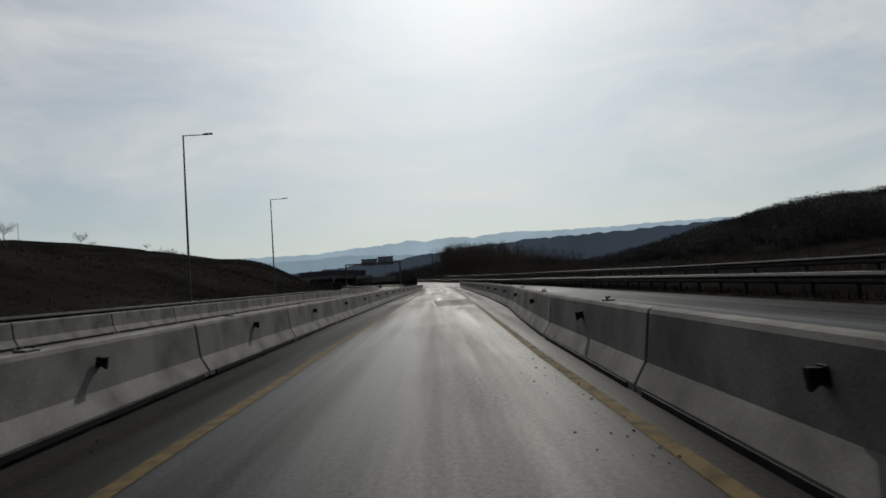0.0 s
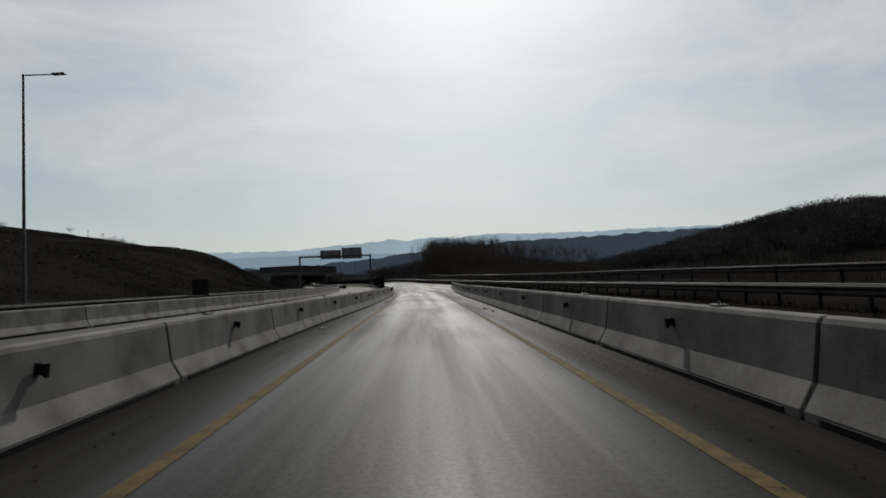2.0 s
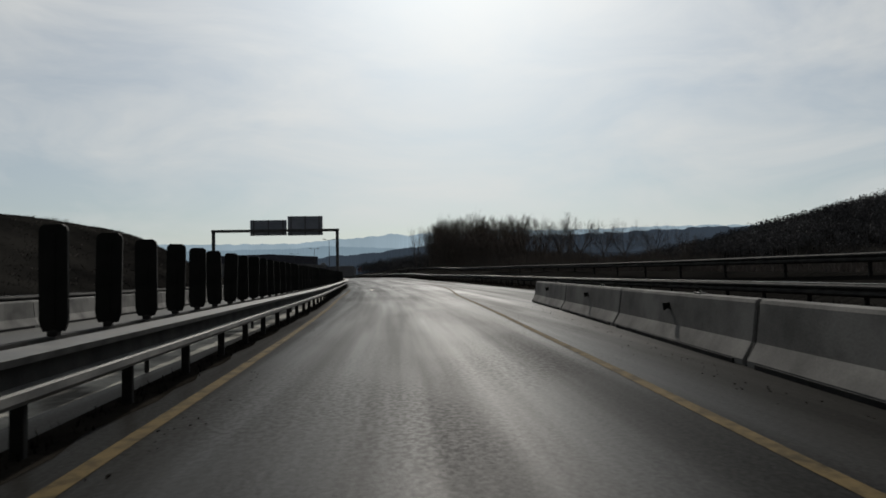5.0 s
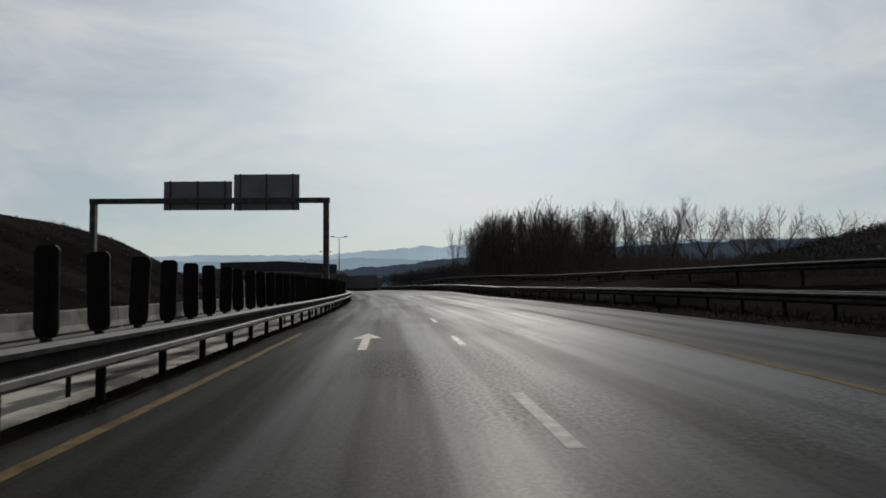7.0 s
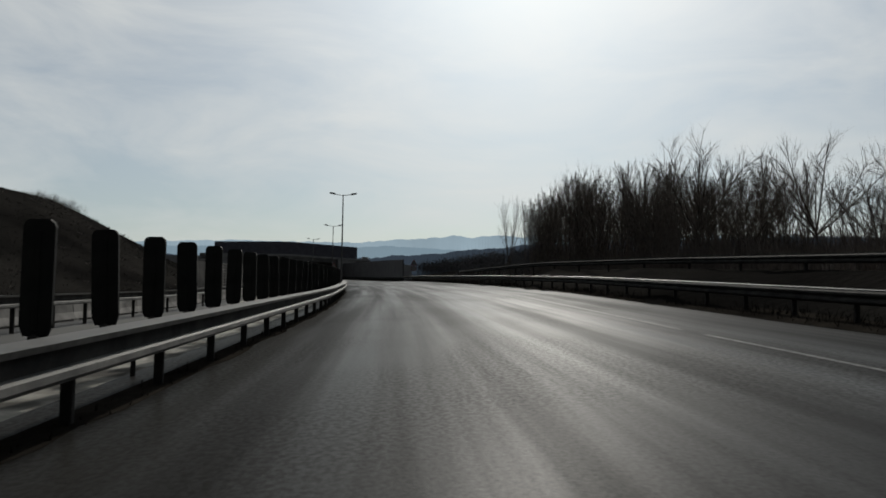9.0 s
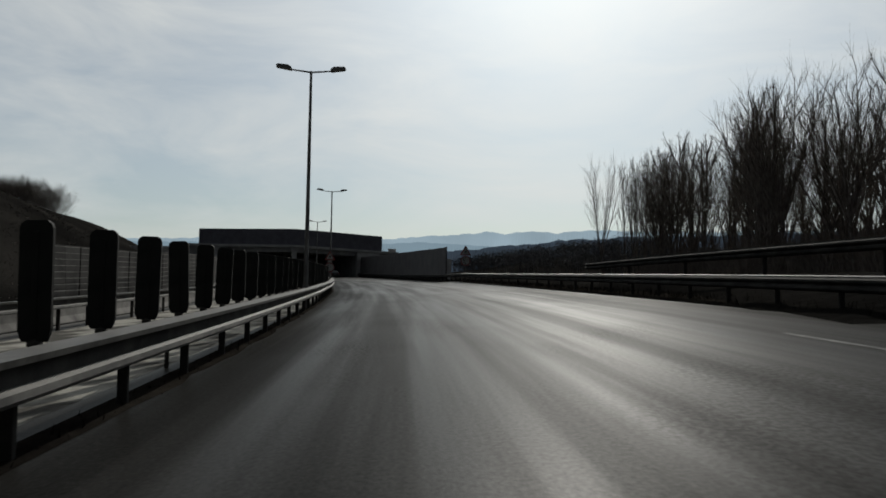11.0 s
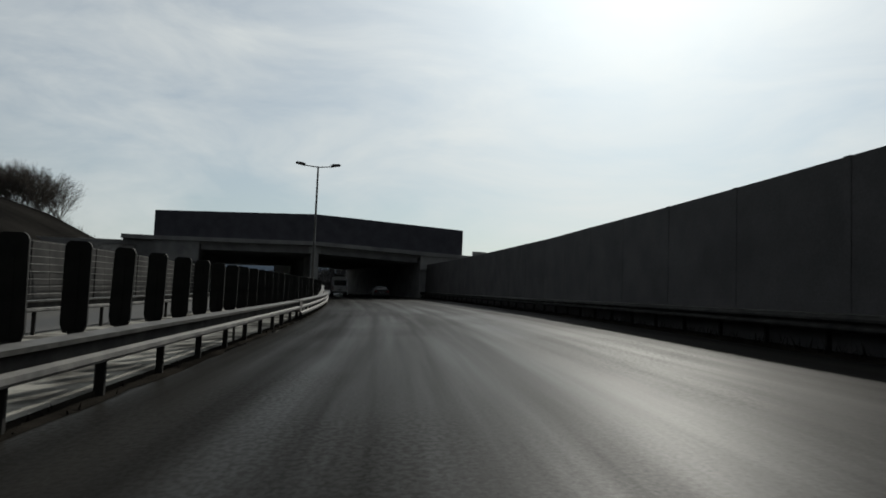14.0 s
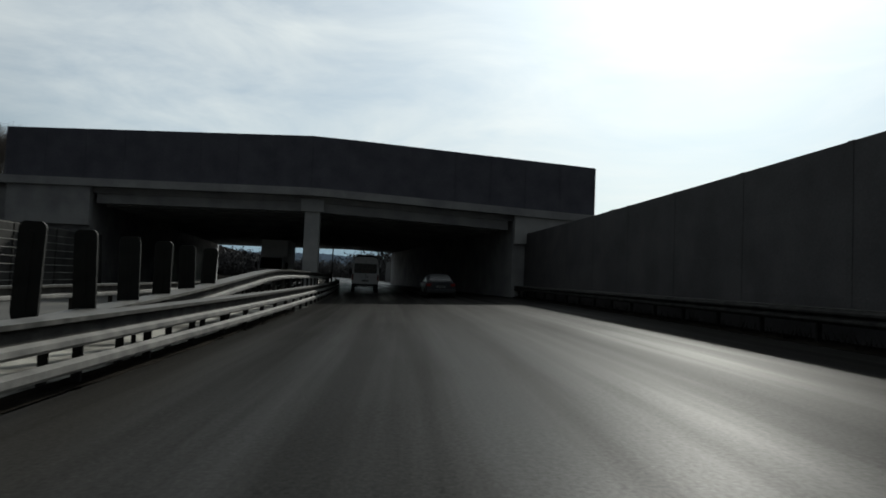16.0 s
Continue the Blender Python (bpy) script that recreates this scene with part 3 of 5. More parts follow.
guard_rail("guard_rail", -60, 400, right_rail, -1, "dull steel guard rail along the outer edge of the road", rail_z=0.43, post_step=2.0, mat=STEEL_DARK, cap=True)
bm = prism(bmesh.new(), [(0.0, 0.0), (0.45, 0.02), (0.62, -0.06), (0.50, 0.10), (0.56, 0.16), (0.50, 0.22), (0.62, 0.38), (0.45, 0.30), (0.0, 0.31)], 0.03)
o = part("rail_terminal", bm, STEEL_DARK)
o.matrix_world = stand(200.02, opposite_rail(200) + 0.13, 0.62) @ Matrix.Rotation(radians(-90), 4, "Z")
tagged(o, "flared fishtail end plate of the opposite guard rail", "rail end")
bank_up = knots([(-150, 0.3), (40, 0.3), (90, 0.62), (160, 0.78), (235, 0.85), (258, 0.3)])
guard_rail("guard_rail", -20, 256, lambda s: 14.0 if s < 215 else 14.0 - (s - 215) * 0.11, -1, "dull steel guard rail on the low bank beyond the road", rail_z=0.55, post_step=4.0, lift=bank_up, mat=STEEL_DARK, cap=True)
guard_rail("guard_rail", -60, 168, lambda s: far_barrier(s) - 1.4, 1, "dark steel guard rail below the grassy slope", rail_z=0.66, post_step=4.0, mat=STEEL_DARK, cap=True)


# ---- anti-glare paddles on the median ----
def rounded(w, h, r, n=4):
    pts = []
    for cx, cz, a0 in ((w / 2 - r, h - r, 0), (-w / 2 + r, h - r, 90), (-w / 2 + r, r, 180), (w / 2 - r, r, 270)):
        for i in range(n + 1):
            a = radians(a0 + 90 * i / n)
            pts.append((cx + r * math.cos(a), cz + r * math.sin(a)))
    return pts


bm = prism(bmesh.new(), [(-0.11, 0.0), (0.11, 0.0), (0.135, 0.06), (0.15, 0.12), (0.15, 1.03), (0.135, 1.07), (0.095, 1.10), (-0.095, 1.10), (-0.135, 1.07), (-0.15, 1.03), (-0.15, 0.12), (-0.135, 0.06)], 0.035)
box(bm, (0.05, 0.055, 0.94), (0, 0, 0.53), 0.01)
BLADE = finish("blade", bm, PADDLE)
bm = bmesh.new()
box(bm, (0.10, 0.10, 0.05), (0, 0, -0.02), 0.01)
tube(bm, (0, 0, -0.06), (0, 0, 0.02), 0.03, sides=8)
FOOT = finish("foot", bm, STEEL_DARK)
paddle_s = knots([(0, 107.84), (35, 155.44), (49, 174.97), (56, 184.1), (63, 193.8), (70, 203.6), (77, 213.4), (113, 262.3), (120, 271.5), (127, 280.6), (134, 289.9), (156, 319.57), (173, 342.5)])
paddle_gap = knots([(107, 0.8), (155, 0.78), (175, 0.75), (194, 0.66), (204, 0.6), (214, 0.58), (240, 0.5), (262, 0.46), (271, 0.44), (282, 0.40), (300, 0.44), (320, 0.5)])
paddle_h = knots([(107, 0.76), (155, 0.745), (204, 0.69), (262, 0.81), (280, 0.75), (290, 0.75), (320, 0.68)])
carrier = new("paddle_carrier_rail")
carrier.matrix_world = Matrix.Translation(at(225, -3.4, 0.7))
tagged(carrier, "dark steel beam on posts that carries the anti-glare paddles", "carrier rail")
inv = carrier.matrix_world.inverted()
s = 107.2
while s < 336:
    e = min(s + 8, 336.6)
    bm = bmesh.new()
    loft(bm, steps(s, e, 2), lambda q: [(median_rail(q) - paddle_gap(q) + x, paddle_h(q) + z) for x, z in ((-0.05, -0.045), (0.05, -0.045), (0.05, -0.15), (-0.05, -0.15))])
    bm.transform(inv)
    part("beam", bm, STEEL_DARK, carrier)
    bm = tube(bmesh.new(), at(s + 0.8, median_rail(s + 0.8) - paddle_gap(s + 0.8), -0.2), at(s + 0.8, median_rail(s + 0.8) - paddle_gap(s + 0.8), paddle_h(s + 0.8) - 0.14), 0.035, sides=6)
    bm.transform(inv)
    part("post", bm, STEEL_DARK, carrier)
    s = e
rnd = random.Random(4)
for k in range(169):
    s = paddle_s(k)
    top = new("glare_paddle")
    top.matrix_world = stand(s, median_rail(s) - paddle_gap(s), paddle_h(s), rnd.uniform(-7, 7)) @ pose(0, 0, 0, rnd.uniform(-1.5, 1.5), rnd.uniform(-2, 2), 0)
    tagged(top, "dark upright anti-glare paddle with clipped corners on the median", "anti-glare paddle", "paddles along the median")
    for me_ in (BLADE, FOOT):
        o = new(me_.name, me_)
        o.parent = top

# ---- sign gantry over the opposite carriageway ----
g_l, g_r = Vector((-27.4, 191.3, 0)), Vector((-11.52, 192.1, 0))
g_dir = (g_r - g_l).normalized()
g_turn = math.degrees(math.atan2(g_dir.y, g_dir.x))
gantry = new("sign_gantry")
gantry.matrix_world = pose(g_l.x, g_l.y, 0, 0, 0, g_turn)
tagged(gantry, "grey steel portal gantry carrying two large road signs seen from behind", "sign gantry")
span = (g_r - g_l).length
for x, n in ((0, "column"), (span, "column")):
    bm = box(bmesh.new(), (0.38, 0.38, 7.9), (x, 0, 3.45), 0.02)
    part(n, bm, POLE, gantry)
    bm = box(bmesh.new(), (0.7, 0.7, 0.06), (x, 0, 0.02 if x else 0.02), 0.01)
    part("base_plate", bm, POLE, gantry)
bm = box(bmesh.new(), (span + 0.5, 0.30, 0.36), (span / 2, 0, 7.36), 0.02)
part("beam", bm, POLE, gantry)
for x0, x1, z0, z1 in ((4.6, 9.3, 6.76, 8.78), (9.43, 13.98, 6.72, 9.26)):
    bm = box(bmesh.new(), (x1 - x0, 0.05, z1 - z0), ((x0 + x1) / 2, 0.36, (z0 + z1) / 2), 0.015)
    panel = part("sign_panel", bm, SIGN_BACK, gantry, "bluish grey back of a large road sign")
    n = 12
    for i in range(n):
        z = z0 + (z1 - z0) * (i + 0.5) / n
        bm = box(bmesh.new(), (x1 - x0 - 0.06, 0.02, 0.03), ((x0 + x1) / 2, 0.328, z))
        part("stiffening_rib", bm, SIGN_BACK, panel)
    for fx in (0.1, 0.5, 0.9):
        bm = box(bmesh.new(), (0.1, 0.1, z1 - z0 + 0.04), (x0 + (x1 - x0) * fx, 0.275, (z0 + z1) / 2), 0.01)
        part("upright", bm, POLE, panel)


# ---- back of a square board beside the opposite carriageway ----
board = new("road_sign")
board.matrix_world = pose(-12.75, 80.6, -0.1, 0, 0, -3)
tagged(board, "square dark back of a road sign on two short posts", "road sign")
panel = part("sign_panel", box(bmesh.new(), (0.95, 0.03, 0.92), (0, 0, 1.36), 0.01), STEEL_DARK, board)
for z in (1.12, 1.6):
    part("brace", box(bmesh.new(), (0.9, 0.03, 0.05), (0, -0.03, z), 0.006), STEEL_DARK, panel)
for x in (-0.3, 0.3):
    part("post", tube(bmesh.new(), (x, 0.045, -0.3), (x, 0.045, 1.8), 0.03, sides=8), STEEL_DARK, board)


# ---- street lamps ----
def street_lamp(place, height, double, turn, label, group, arm=1.35):
    top = new("street_lamp")
    top.matrix_world = pose(*place, 0, 0, turn)
    tagged(top, label, "street lamp", group)
    part("pole", tube(bmesh.new(), (0, 0, -0.4), (0, 0, height), 0.095, 0.05, 10), POLE, top, smooth=False)
    part("base", tube(bmesh.new(), (0, 0, -0.3), (0, 0, 0.9), 0.13, 0.12, 10), POLE, top)
    for k in ((-1, 1) if double else (1,)):
        rise = 0.12 if double else 0.0
        bm = tube(bmesh.new(), (0, 0, height - 0.05), (k * arm * 0.75, 0, height - 0.03 + rise * 0.6), 0.035, 0.03, 8)
        part("arm", bm, POLE, top)
        bm = bmesh.new()
        outline = [(0.0, -0.05), (0.56, -0.04), (0.6, 0.0), (0.54, 0.08), (0.15, 0.12), (0.0, 0.06)] if double else [(0.0, -0.03), (0.6, -0.03), (0.62, 0.0), (0.55, 0.05), (0.0, 0.04)]
        m = Matrix.Translation((k * (arm * 0.75 - 0.08), 0, height + rise * 0.6 - 0.02)) @ Matrix.Rotation(-k * radians(9 if double else 2), 4, "Y") @ Matrix.Diagonal((k, 1, 1, 1))
        prism(bm, outline, 0.26, m)
        bmesh.ops.bevel(bm, geom=list(bm.edges), offset=0.012, segments=1, affect="EDGES")
        part("lamp_head", bm, POLE, top, "dark cobra-head lamp")
    return top


for s, off, h in ((251.8, -3.25, 9.25), (286.1, -3.52, 8.75), (323.0, -4.06, 8.6), (405.0, -4.4, 8.7)):
    p = at(s, off)
    street_lamp(p, h, True, math.degrees(heading(s)), "tall grey street lamp with two outspread arms on the median", "double street lamps on the median", 1.12)
for x, y, ztop in ((-16.5, 42.95, 11.95), (-18.9, 74.45, 11.75)):
    z = float(ground_height(np.array([x]), np.array([y]))[0])
    street_lamp((x, y, z), ztop - z, False, 2, "tall thin street lamp with one arm on the grassy slope", "single-arm street lamps on the slope", 1.9)

# ---- overbridge ----
b_l, b_r = Vector((-74.4, 346.5, 0)), Vector((-40.9, 360.65, 0))
b_dir = (b_r - b_l).normalized()
b_turn = math.degrees(math.atan2(b_dir.y, b_dir.x))
b_len = (b_r - b_l).length
B = pose(b_l.x, b_l.y, 0, 0, 0, b_turn)
bridge = new("overbridge")
bridge.matrix_world = B
tagged(bridge, "concrete road bridge with tall dark screens crossing over the motorway", "bridge")
DEEP = 60.0


def askew(y):
    return -0.12 * y


crest = knots([(-8, 9.55), (0, 9.73), (18.6, 10.32), (36.4, 9.33)])
base = knots([(-30, 6.75), (0, 6.72), (18.6, 6.95), (36.4, 6.15), (60, 5.4)])


def beam_mesh(x0, x1, y0, y1, lo, hi, step=3.0):
    bm = bmesh.new()
    rows = []
    for x in steps(x0, x1, step):
        rows.append([bm.verts.new(v) for v in ((x, y0, lo(x)), (x, y1, lo(x)), (x, y1, hi(x)), (x, y0, hi(x)))])
    for a, b in zip(rows, rows[1:]):
        for i in range(4):
            j = (i + 1) % 4
            bm.faces.new((a[i], a[j], b[j], b[i]))
    bm.faces.new(rows[0])
    bm.faces.new(rows[-1])
    return bm


part("deck_edge", beam_mesh(-3.5, 40, -0.25, 0.5, lambda x: base(x) - 0.42, lambda x: base(x) + 0.06), CONCRETE_DARK, bridge, "pale concrete edge beam")
part("deck", beam_mesh(-3.5, 40, 0.5, DEEP, lambda x: base(x) - 0.75, lambda x: base(x) - 0.02), CONCRETE_DARK, bridge)
for y in np.arange(0.9, DEEP, 2.05):
    part("girder", beam_mesh(5.2 + askew(y), 31.0 + askew(y), y - 0.25, y + 0.25, lambda x: base(x) - 1.35, lambda x: base(x) - 0.74, 6), CONCRETE_DARK, bridge)
n = 16
for side_y, nm in ((-0.02, "near"), (DEEP - 0.2, "far")):
    screen = part("screen", beam_mesh(0, b_len, side_y, side_y + 0.06, lambda x: base(x) + 0.07, crest), SCREEN, bridge, "tall dark opaque screen panels")
    if nm == "near":
        for i in range(n + 1):
            x = b_len * i / n
            part("screen_post", beam_mesh(x - 0.04, x + 0.04, side_y - 0.025, side_y - 0.002, lambda q: base(q) + 0.08, lambda q: crest(q) - 0.02, 1), SCREEN, screen)
for x0, x1, k0, k1 in ((-24.0, 5.0, 0, 1), (31.2, 52.0, 1, 0)):
    bm = bmesh.new()
    rows = []
    for y in steps(0.3, DEEP, 10):
        xa, xb = x0 + k0 * askew(y), x1 + k1 * askew(y)
        rows.append([bm.verts.new(v) for v in ((xa, y, -0.5), (xb, y, -0.5), (xb, y, base(xb) - 0.76), (xa, y, base(xa) - 0.76))])
    for ra, rb in zip(rows, rows[1:]):
        for i in range(4):
            bm.faces.new((ra[i], ra[(i + 1) % 4], rb[(i + 1) % 4], rb[i]))
    bm.faces.new(rows[0])
    bm.faces.new(rows[-1])
    part("abutment", bm, CONCRETE_DARK, bridge)
for x0, x1, z0 in ((0.2, 5.0, 4.0), (31.2, 36.0, 4.15)):
    part("bearing_face", beam_mesh(x0, x1, -0.08, 0.28, lambda x: z0, lambda x: base(x) - 0.44), CONCRETE_DARK if x0 < 5 else PIER, bridge, "pale concrete face beneath the deck end")
px = 18.4
for y in (0.9, 10.5, 20.1, 29.7, 39.3, 48.9, 58.5):
    bm = box(bmesh.new(), (0.95, 0.95, 6.2), (px + askew(y), y, 2.5), 0.06)
    col = part("pier_column", bm, PIER, bridge)
    bm = box(bmesh.new(), (1.45, 1.3, 0.8), (px + askew(y), y, 5.95), 0.05)
    part("capital", bm, PIER, col)

bm = box(bmesh.new(), (6.5, 2.3, 0.25), (0, 0, 0), 0.03)
o = part("slope_paving", bm, CONCRETE, bridge, "pale sloping concrete slab beside the deck end")
o.matrix_local = B.inverted() @ pose(-79.2, 344.6, 5.35, 38, 0, b_turn)

bm = box(bmesh.new(), (1.6, 0.7, 0.72), (0, 0, 0.36), 0.02)
cabinet = part("cable_box", bm, CONCRETE_DARK)
cabinet.matrix_world = B @ pose(38.9, 1.5, base(38.9) - 0.02, 0, 1.2, 0)
tagged(cabinet, "grey concrete box standing on the end of the bridge deck", "concrete box")
part("lid", box(bmesh.new(), (1.68, 0.78, 0.07), (0, 0, 0.755), 0.01), CONCRETE_DARK, cabinet)

# ---- noise wall on the right, up to the bridge ----
wall = new("noise_wall")
wall.matrix_world = Matrix.Translation(at(320, 7.85))
tagged(wall, "tall dark brown noise wall of stacked panels beside the road", "noise wall")
inv = wall.matrix_world.inverted()
s = 290.0
wall_top = knots([(290, 3.46), (300, 3.66), (310, 3.88), (321, 4.05), (345, 4.1), (470, 4.1)])
while s < 460:
    e = s + 4.0
    cuts = [0.0, 0.95, 1.9, 2.85]
    for i, z in enumerate(cuts):
        bm = bmesh.new()
        zt = lambda q, i=i: (cuts[i + 1] - 0.001 if i < 3 else wall_top(q))
        loft(bm, [s + 0.085, e - 0.085], lambda q: [(wall_line(q) - 0.05, z), (wall_line(q) + 0.05, z), (wall_line(q) + 0.05, zt(q)), (wall_line(q) - 0.05, zt(q))])
        bm.transform(inv)
        part("panel", bm, WALL_PANEL, wall)
    bm = bmesh.new()
    loft(bm, [s - 0.09, s + 0.09], lambda q: [(wall_line(q) - 0.058, -0.3), (wall_line(q) + 0.08, -0.3), (wall_line(q) + 0.08, wall_top(q) + 0.012), (wall_line(q) - 0.058, wall_top(q) + 0.012)])
    bm.transform(inv)
    part("wall_post", bm, WALL_PANEL, wall)
    s = e


# ---- road markings ----
def strip(name, s0, s1, line, width, mat, label, category="road marking", h=0.004):
    bm = loft(bmesh.new(), steps(s0, s1, 2), lambda s: [(line(s) - width / 2, h), (line(s) + width / 2, h)], closed=False)
    return tagged(part(name, bm, mat), label, category, kind="structure")


strip("edge_line", -60, 166, knots([(-60, -2.2), (6, -2.2), (30, -2.05), (48, -1.9), (92, -1.93), (106, -1.95), (120, -2.25), (143, -2.72), (150, -2.68), (166, -2.5)]), 0.16, YELLOW, "worn yellow temporary lane line")
strip("edge_line", -60, 176, knots([(-60, 1.5), (10, 1.55), (24, 1.75), (47, 1.95), (90, 1.9), (106, 2.4), (120, 2.9), (142, 3.9), (147, 4.35), (152, 4.8), (160, 5.38), (166, 5.5), (176, 5.6)]), 0.14, YELLOW, "worn yellow temporary lane line")
strip("edge_line", 180, 236, knots([(180, 5.6), (207, 5.9), (236, 6.0)]), 0.12, FADED, "faded white edge line")
for s in (144.0, 152.1, 160.2, 168.3):
    strip("lane_dash", s, s + 2.5, knots([(140, 1.25), (172, 1.5)]), 0.14, FADED if s < 155 else WHITE, "worn white lane dash")


def arrow(s, off, length, paint):
    bm = bmesh.new()
    shaft, head = length * 0.62, length * 0.38
    pts = [(-0.09, 0), (0.09, 0), (0.09, shaft), (0.36, shaft), (0, shaft + head), (-0.36, shaft), (-0.09, shaft)]
    vs = [bm.verts.new(at(s + y, off + x, 0.006)) for x, y in pts]
    bm.faces.new((vs[0], vs[1], vs[2], vs[6]))
    bm.faces.new((vs[2], vs[3], vs[4], vs[5], vs[6]))
    bm.normal_update()
    return tagged(part("lane_arrow", bm, paint), "worn yellowish straight-ahead arrow painted on the lane", "road marking", kind="structure")


for s, off, paint in ((39.5, 0.07, ARROW_PAINT), (99.5, 0.2, ARROW_PAINT), (160.2, -0.6, ARROW_PAINT), (159.8, 3.25, FADED)):
    arrow(s, off, 4.4, paint)

# asphalt repair with a shiny seal
bm = loft(bmesh.new(), steps(30.3, 39.3, 1.5), lambda s: [(-0.05 - 0.031 * (s - 30.3), 0.003), (0.8, 0.003), (1.86, 0.003)], closed=False)
tagged(part("asphalt_patch", bm, PATCH), "darker rectangular asphalt repair in the lane", "road patch", kind="structure")
rnd = random.Random(8)
bm = bmesh.new()
for a, b in (((30.3, -0.05), (39.3, -0.33)), ((30.3, -0.05), (30.3, 1.86)), ((39.3, -0.33), (39.3, 1.86)), ((30.3, 1.86), (39.3, 1.88))):
    n = 14
    prev = None
    for i in range(n + 1):
        f = i / n
        s, o = a[0] + (b[0] - a[0]) * f, a[1] + (b[1] - a[1]) * f
        w = rnd.uniform(0.025, 0.065) if b[1] < 0 else rnd.uniform(0.004, 0.012) if a[1] > 1 else rnd.uniform(0.01, 0.03)
        lengthwise = abs(b[0] - a[0]) > 0.1
        j = rnd.uniform(-0.02, 0.02)
        pa, pb = (at(s, o + j - w, 0.008), at(s, o + j + w, 0.008)) if lengthwise else (at(s + j - w * 2, o, 0.008), at(s + j + w * 2, o, 0.008))
        cur = (bm.verts.new(pa), bm.verts.new(pb))
        if prev:
            bm.faces.new((prev[0], prev[1], cur[1], cur[0]))
        prev = cur
tagged(part("tar_seam", bm, TAR), "shiny black tar seam round the asphalt repair", "road seam", kind="structure")

# a pothole close before the repair
bm = bmesh.new()
rim = [bm.verts.new(at(28.55 + 0.26 * math.sin(i * 0.524) * (1 + 0.2 * math.sin(i * 2.3)), 1.02 + 0.11 * math.cos(i * 0.524) * (1 + 0.25 * math.sin(i * 1.7)), 0.006)) for i in range(12)]
mid_ = bm.verts.new(at(28.55, 1.02, 0.004))
for i in range(12):
    bm.faces.new((rim[i], rim[(i + 1) % 12], mid_))
tagged(part("pothole", bm, BLACK), "small dark pothole worn into the asphalt", "pothole", kind="structure")

bm = bmesh.new()
rim = [bm.verts.new(at(26.95 + 0.42 * math.sin(i * 0.524) * (1 + 0.12 * math.sin(i * 1.9)), 0.98 + 0.19 * math.cos(i * 0.524) * (1 + 0.12 * math.sin(i * 2.7)), 0.004)) for i in range(12)]
bm.faces.new(rim)
tagged(part("asphalt_patch", bm, PATCH), "small rounded asphalt repair in the lane", "road patch", kind="structure")

# soil and dead weeds along the foot of the median rail
rnd = random.Random(17)
ragged = [rnd.uniform(-0.13, 0.13) for _ in range(700)]
bm = loft(bmesh.new(), steps(107, 345, 0.7), lambda s: [(median_rail(s) - 0.25, 0.02), (median_rail(s) + 0.05, 0.03), (median_rail(s) + 0.16 + 0.6 * ragged[int(s * 1.43) % 700], 0.004)], closed=False)
tagged(part("verge", bm, VERGE), "strip of dark soil along the foot of the median rail", "verge", kind="structure")
verts, faces = [], []
for i in range(3000):
    s = 107 + 200 * rnd.random() ** 1.6
    b = at(s, median_rail(s) + rnd.gauss(-0.02, 0.09), 0.01)
    a, h, w = rnd.uniform(0, 6.283), rnd.uniform(0.02, 0.11), rnd.uniform(0.006, 0.018)
    dx, dy = math.cos(a), math.sin(a)
    k = len(verts)
    verts += [(b.x - dy * w, b.y + dx * w, b.z), (b.x + dy * w, b.y - dx * w, b.z), (b.x + dx * h * 0.4, b.y + dy * h * 0.4, b.z + h)]
    faces.append((k, k + 1, k + 2))
me = bpy.data.meshes.new("median_weeds")
me.from_pydata(verts, [], faces)
me.materials.append(VERGE)
tagged(new("median_weeds", me), "short dead weeds under the median guard rail", "weeds", kind="stuff")

# debris along the foot of the barriers
rnd = random.Random(21)
bm = bmesh.new()
for i in range(1500):
    s = rnd.uniform(-10, 130)
    side = rnd.random() < 0.6
    o = right_barrier(s) - 0.32 - abs(rnd.gauss(0, 0.28)) if side else left_barrier(s) + 0.32 + abs(rnd.gauss(0, 0.2))
    r = rnd.uniform(0.003, 0.010)
    m = Matrix.Translation(at(s, o, 0.008)) @ Matrix.Rotation(rnd.uniform(0, 6), 4, "Z") @ Matrix.Diagonal((r, r * rnd.uniform(0.6, 1.6), r * 0.5, 1))
    bmesh.ops.create_cube(bm, size=1.6, matrix=m)
tagged(part("gravel_litter", bm, VERGE), "dirt, grit and small stones along the barrier foot", "grit", kind="stuff")
for s, o, sx, sy in ((69.2, 2.5, 0.16, 0.1), (61.4, -2.85, 0.2, 0.12), (66.8, 2.55, 0.12, 0.09), (86.8, 2.55, 0.2, 0.09)):
    bm = box(bmesh.new(), (sx, sy, 0.02), (0, 0, 0.01), 0.008, Matrix.Rotation(s, 4, "Z"))
    bmesh.ops.subdivide_edges(bm, edges=list(bm.edges), cuts=2, use_grid_fill=True)
    for v in bm.verts:
        v.co.z += 0.025 * math.sin(v.co.x * 41 + s) * math.cos(v.co.y * 53) + 0.025
        v.co.x += 0.02 * math.sin(v.co.y * 70 + s)
    o_ = part("litter", bm, WHITE)
    o_.matrix_world = stand(s, o)
    tagged(o_, "crumpled pale scrap of litter lying on the shoulder", "litter")

# ---- distant mountains and hills, a plain backdrop with haze in its glow ----


